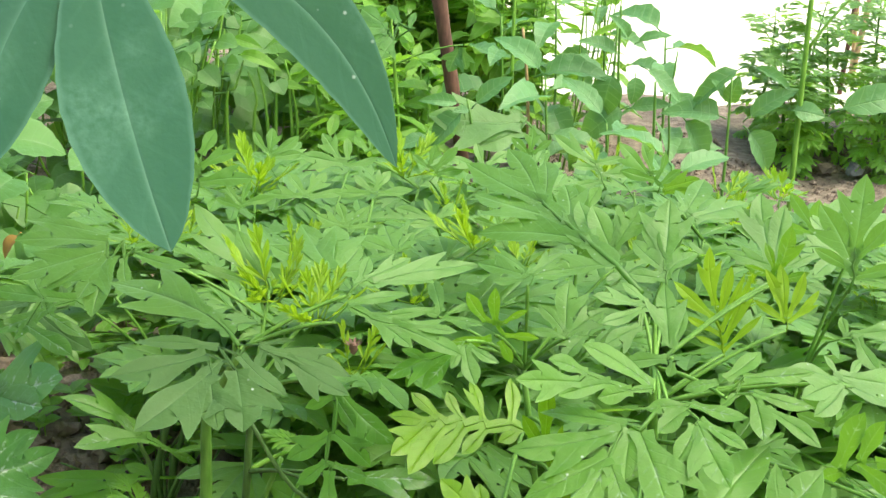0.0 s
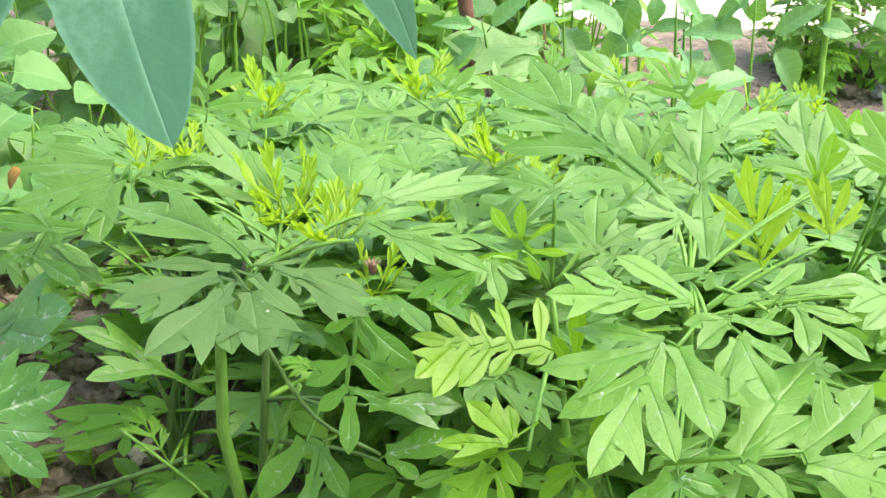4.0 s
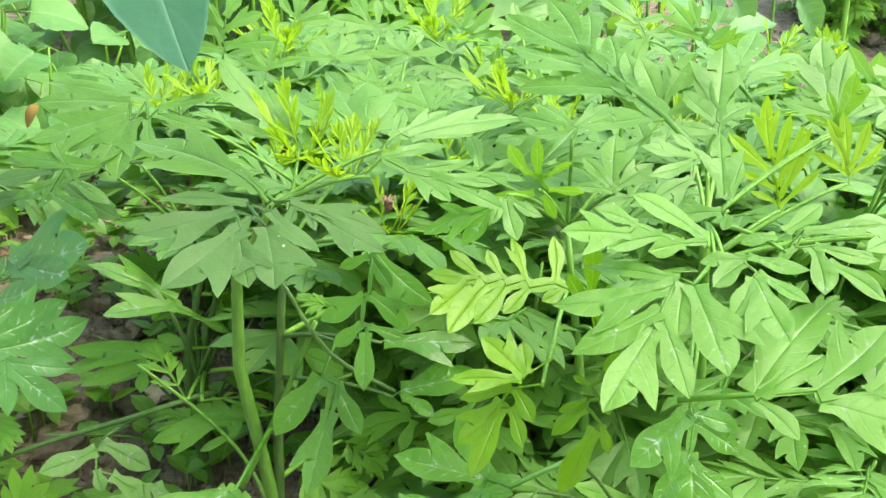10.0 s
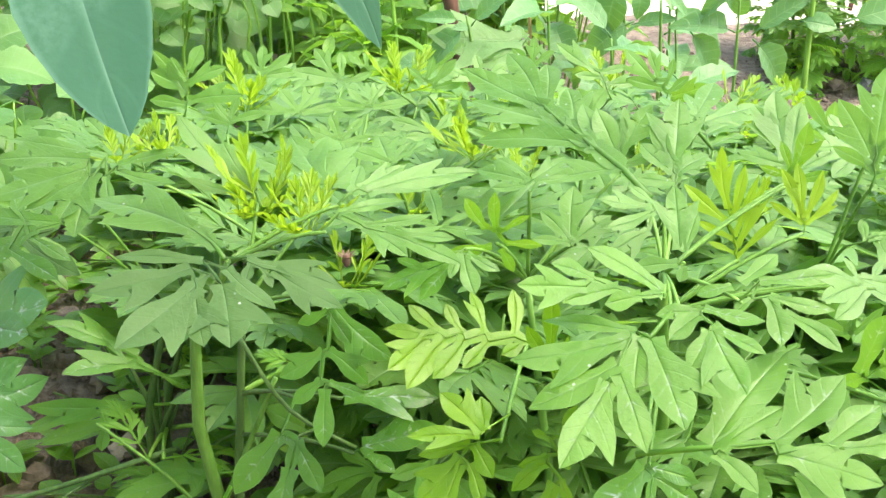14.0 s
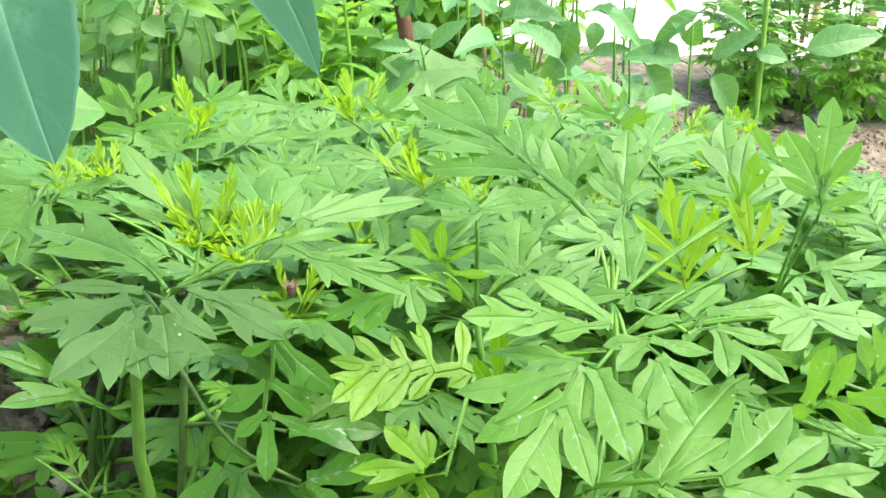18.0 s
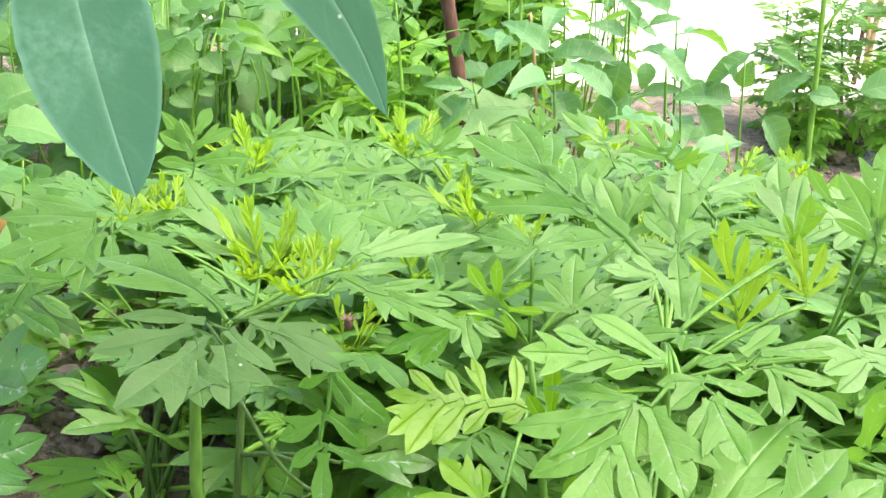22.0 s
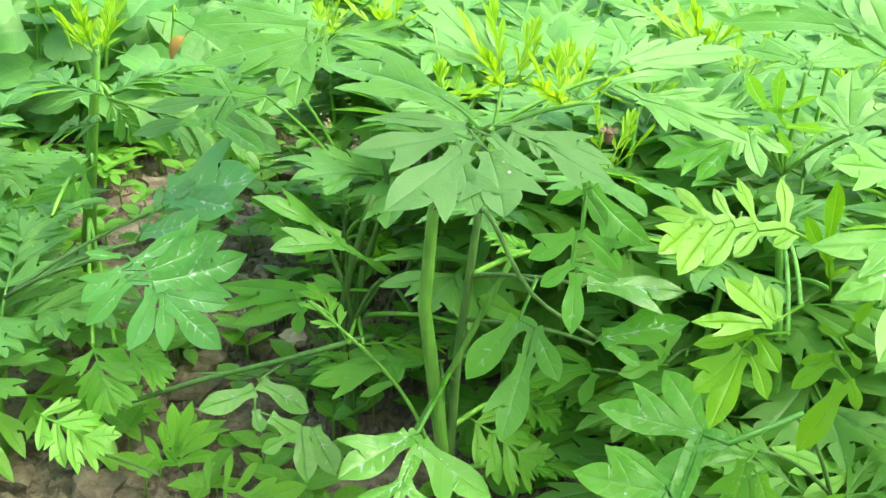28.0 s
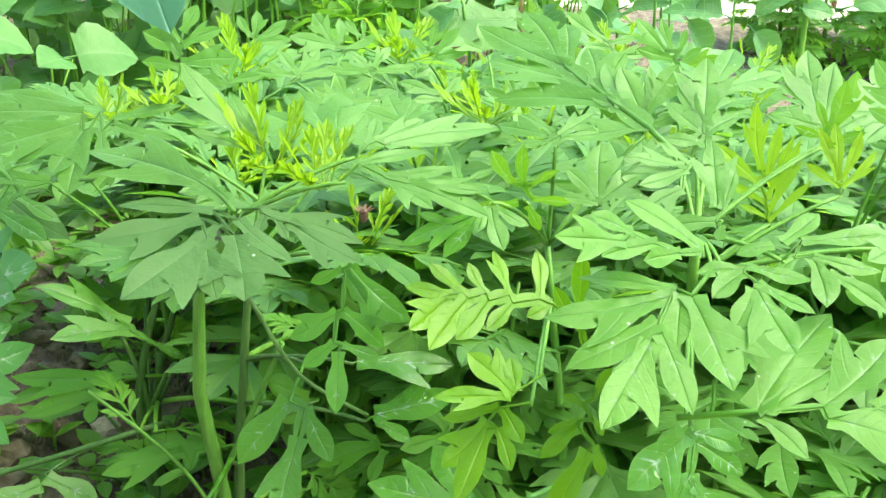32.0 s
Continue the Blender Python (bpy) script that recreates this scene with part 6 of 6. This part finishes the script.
def heart_vine(x0, x1, y0, y1, z0, z1, count, seed, size=0.075):
    """A tangle of heart-shaped leaves on thin stems."""
    r2 = random.Random(seed)
    plant = thing("heart_leaf_vine", ((x0 + x1) / 2, (y0 + y1) / 2, 0.0), "low tangle of pale heart-shaped vine leaves", "plant")
    for k in range(count // 5):
        a = Vector((r2.uniform(x0, x1), r2.uniform(y0, y1), -0.01))
        top = a + Vector((r2.uniform(-0.06, 0.06), r2.uniform(-0.06, 0.06), r2.uniform(z0 + (z1 - z0) * 0.5, z1)))
        pts = spline(a, (a + top) / 2 + Vector((r2.uniform(-0.05, 0.05), r2.uniform(-0.05, 0.05), 0)), top, 5)
        part("stem", stem_mesh(pts, 0.0025, 0.0015, M_RACHIS, 5), plant)
        for i in range(5):
            p = pts[min(5, 1 + i)]
            d = Vector((r2.uniform(-1, 1), r2.uniform(-1.2, 0.4), r2.uniform(-0.5, 0.35))).normalized()
            part("leaf", r2.choice(FORMS["HE"]), plant, between(p, p + d * size * r2.uniform(0.7, 1.3), (0, -0.5, 1), r2.uniform(-25, 25)))
    return plant


for k, (x0, x1, y0, y1, z1, c) in enumerate(((-0.70, -0.44, 1.32, 1.48, 0.22, 50), (-0.75, -0.55, 1.3, 1.6, 0.30, 50), (-0.56, -0.36, 1.72, 1.95, 0.36, 60), (-0.80, -0.52, 1.8, 2.2, 0.42, 70), (-0.45, -0.2, 2.0, 2.3, 0.42, 60), (-1.1, -0.75, 1.5, 2.1, 0.4, 60), (-0.65, -0.2, 2.4, 2.8, 0.5, 80), (-1.3, -0.6, 2.3, 2.9, 0.55, 90))):
    heart_vine(x0, x1, y0, y1, 0.05, z1, int(c * 1.5), 500 + k, 0.09)
heart_vine(-0.95, -0.68, 1.15, 1.45, 0.05, 0.24, 60, 521)


def weed(x, y, height, seed, stems=4, leaves=9, size=0.07, spread=0.06, mat=None):
    """An upright weed: several thin stems, each with narrow leaves."""
    r2 = random.Random(seed)
    plant = thing("leafy_weed", (x, y, 0.0), "upright yellow-green weed with thin stems and narrow leaves", "weed", "weeds behind the bed")
    for k in range(stems):
        a = Vector((x + r2.uniform(-0.02, 0.02), y + r2.uniform(-0.02, 0.02), -0.01))
        top = a + Vector((r2.uniform(-spread, spread), r2.uniform(-spread, spread), height * r2.uniform(0.75, 1.1)))
        pts = spline(a, (a + top) / 2 + Vector((r2.uniform(-0.02, 0.02), 0, 0)), top, 6)
        part("stem", stem_mesh(pts, 0.0022, 0.001, mat or M_RACHIS, 5), plant)
        for i in range(leaves):
            s = 0.25 + 0.75 * i / (leaves - 1)
            p = pts[min(int(s * 6), 5)].lerp(pts[min(int(s * 6) + 1, 6)], s * 6 % 1 if s < 1 else 1.0)
            b = r2.uniform(0, math.tau)
            rise = r2.uniform(-0.2, 0.7)
            d = Vector((math.cos(b) * math.cos(rise), math.sin(b) * math.cos(rise), math.sin(rise)))
            part("leaf", r2.choice(FORMS["WE"]), plant, between(p, p + d * size * r2.uniform(0.6, 1.2), (0, 0, 1), r2.uniform(-30, 30)))
    return plant


r3 = random.Random(9)
for k in range(30):
    y = 1.8 + 1.0 * r3.random()
    x = r3.uniform(-0.16, 0.14) * (0.6 + 0.35 * y)
    if abs(x - 0.02) < 0.13 and y < 2.05:
        y += 0.6
    weed(x, y, r3.uniform(0.24, 0.40) * (0.75 + 0.2 * y), 700 + k, stems=3 + k % 3, leaves=17, size=r3.uniform(0.045, 0.09))
for k in range(9):
    weed(-0.15 + 0.018 * k, 1.60 + 0.075 * (k % 4), 0.21 + 0.03 * (k % 4), 790 + k, stems=4, leaves=15, size=0.06)
for k in range(8):
    weed(-0.16 + 0.04 * k, 2.25 + 0.12 * (k % 3), 0.46, 805 + k, stems=5, leaves=17, size=0.085, spread=0.09)
for k in range(4):
    weed(0.25 + 0.03 * k, 2.05 + 0.1 * k, 0.42, 780 + k, stems=3, leaves=7, size=0.06)

for k in range(12):
    x, y = 0.70 + 0.115 * (k % 4) + 0.03 * math.sin(k * 2.0), 2.06 + 0.14 * (k // 4) + 0.03 * math.cos(k * 3.0)
    marigold(x, y, 0.20 + 0.035 * (k % 4) + 0.03 * (k // 4), 400 + k, reach=0.078, tufted=False, leaves=26, low=0.08)
stone = new("grey_stone", None)
stone.location = (0.80, 2.02, 0.0)
tagged(stone, "small grey rounded stone half sunk in soil", "stone")


def dry_stick(x, y, height, lean, seed):
    ob = thing("dry_stick", (x, y, 0.0), "thin dry brown stick standing in the ground", "stick", "dry sticks")
    a, top = Vector((x, y, -0.02)), Vector((x + lean, y, height))
    part("rod", stem_mesh(spline(a, (a + top) / 2 + Vector((0.01, 0, 0)), top, 6), 0.006 + 0.003 * (seed % 2), 0.004, M_DRY if seed % 3 else M_STAKE, 6), ob)


for k in range(9):
    dry_stick(0.98 + 0.045 * k + 0.02 * math.sin(k * 3), 2.65 + 0.08 * (k % 3), 0.55 + 0.05 * (k % 2), 0.05 * math.sin(k * 2.2), k)


# ---- soil details ----
def clod(seed):
    r2 = random.Random(seed)
    bm = bmesh.new()
    bmesh.ops.create_icosphere(bm, subdivisions=2, radius=1.0)
    for v in bm.verts:
        v.co *= 0.8 + 0.5 * noise.noise(v.co * 1.3 + Vector((seed, 0, 0))) + 0.2 * noise.noise(v.co * 4)
        v.co.z *= 0.62
    me = bpy.data.meshes.new("clod")
    bm.to_mesh(me)
    bm.free()
    me.materials.append(M_CLOD)
    return me


CLODS = [clod(k) for k in range(6)]
rock = part("rock", clod(9).copy(), stone, Matrix.Translation((0.80, 2.02, 0.02)) @ Matrix.Diagonal((0.02, 0.018, 0.03, 1)))
rock.data.materials[0] = M_STONE
for x, y, size, tall in ((-0.318, 1.15, 0.042, 0.5), (-0.242, 1.07, 0.030, 0.6), (-0.39, 1.28, 0.034, 0.5), (-0.152, 1.08, 0.022, 0.6), (-0.30, 0.90, 0.020, 0.6), (-0.43, 0.86, 0.024, 0.5)):
    ob = new("pale_stone", clod(int(100 * y)))
    ob.data.materials[0] = M_PALE
    ob.matrix_basis = pose(x, y, 0.004, 0, 0, 900 * x) @ Matrix.Diagonal((size, size * 0.7, size * tall, 1))
    tagged(ob, "pale pinkish flat stone half sunk in the soil", "stone", "stones on the soil")
r4 = random.Random(21)
for k in range(290):
    y = 0.62 + 0.85 * r4.random() ** 1.3
    x = -0.08 - 0.62 * r4.random() * (0.4 + 0.6 * y)
    if k > 255:
        x, y = r4.uniform(0.3, 0.8), r4.uniform(1.55, 2.2)
    s = 0.006 + 0.020 * r4.random() ** 3
    ob = new("soil_clod", r4.choice(CLODS))
    ob.matrix_basis = pose(x, y, 0.004, 0, 0, r4.uniform(0, 360)) @ Matrix.Diagonal((s * r4.uniform(0.8, 1.3), s, s, 1))
    tagged(ob, "pale brown clod of dry soil lying on the ground", "soil clod", "clods on the soil")


def crumbs(name, count, seed):
    """Fine crumbs of soil, too many to count."""
    r2 = random.Random(seed)
    sh = Shape()
    for k in range(count):
        x, y = r2.uniform(-0.75, 0.1), r2.uniform(0.55, 1.5)
        if k % 5 == 0:
            x, y = r2.uniform(0.2, 0.9), r2.uniform(1.4, 2.3)
        elif k % 5 < 3:
            x, y = r2.uniform(-0.50, 0.0), r2.uniform(0.52, 1.0)
        s = 0.0014 + 0.0052 * r2.random() ** 4
        z = 0.018 * noise.noise((x * 5, y * 5, 1.0)) + 0.010 * noise.noise((x * 17, y * 17, 4.0)) + s * 0.3
        c = Vector((x, y, z))
        v = [sh.add(c + Vector((r2.uniform(0.6, 1.3) * a * s, r2.uniform(0.6, 1.3) * b * s, r2.uniform(0.6, 1.1) * e * s))) for a, b, e in ((1, 0, 0), (-1, 0, 0), (0, 1, 0), (0, -1, 0), (0, 0, 1), (0, 0, -1))]
        for a, b in ((0, 2), (2, 1), (1, 3), (3, 0)):
            sh.f += [(v[a], v[b], v[4]), (v[b], v[a], v[5])]
    tagged(new(name, sh.mesh(name, M_CLOD, False)), "fine crumbs of dry brown soil", "soil", kind="stuff")


crumbs("soil_crumbs", 32000, 31)


def seedlings(count, seed):
    r2 = random.Random(seed)
    sh = Shape()
    for k in range(count):
        y = 0.85 + 0.75 * r2.random()
        x = -0.16 - 0.75 * r2.random() * y
        if k % 12 == 0:
            x, y = r2.uniform(-0.4, -0.05), r2.uniform(0.66, 0.9)
        elif y < 1.05 and k % 3:
            continue
        base = Vector((x, y, 0.0))
        h = r2.uniform(0.01, 0.035)
        for i in range(r2.randrange(2, 6)):
            a = i * 2.2 + r2.random()
            d = Vector((math.cos(a), math.sin(a), r2.uniform(0.1, 0.7))).normalized()
            blade(sh, base + Vector((0, 0, h)), d, Vector((0, 0, 1)), r2.uniform(0.014, 0.036), r2.uniform(0.010, 0.021), n=4, fold=0.2, curl=0.2)
        tube(sh, [base, base + Vector((0, 0, h))], [0.001, 0.0008], 4)
    tagged(new("weed_seedlings", sh.mesh("weed_seedlings", M_WEED)), "tiny round-leaved weed seedlings sprouting from soil", "weeds", kind="stuff")


seedlings(700, 41)
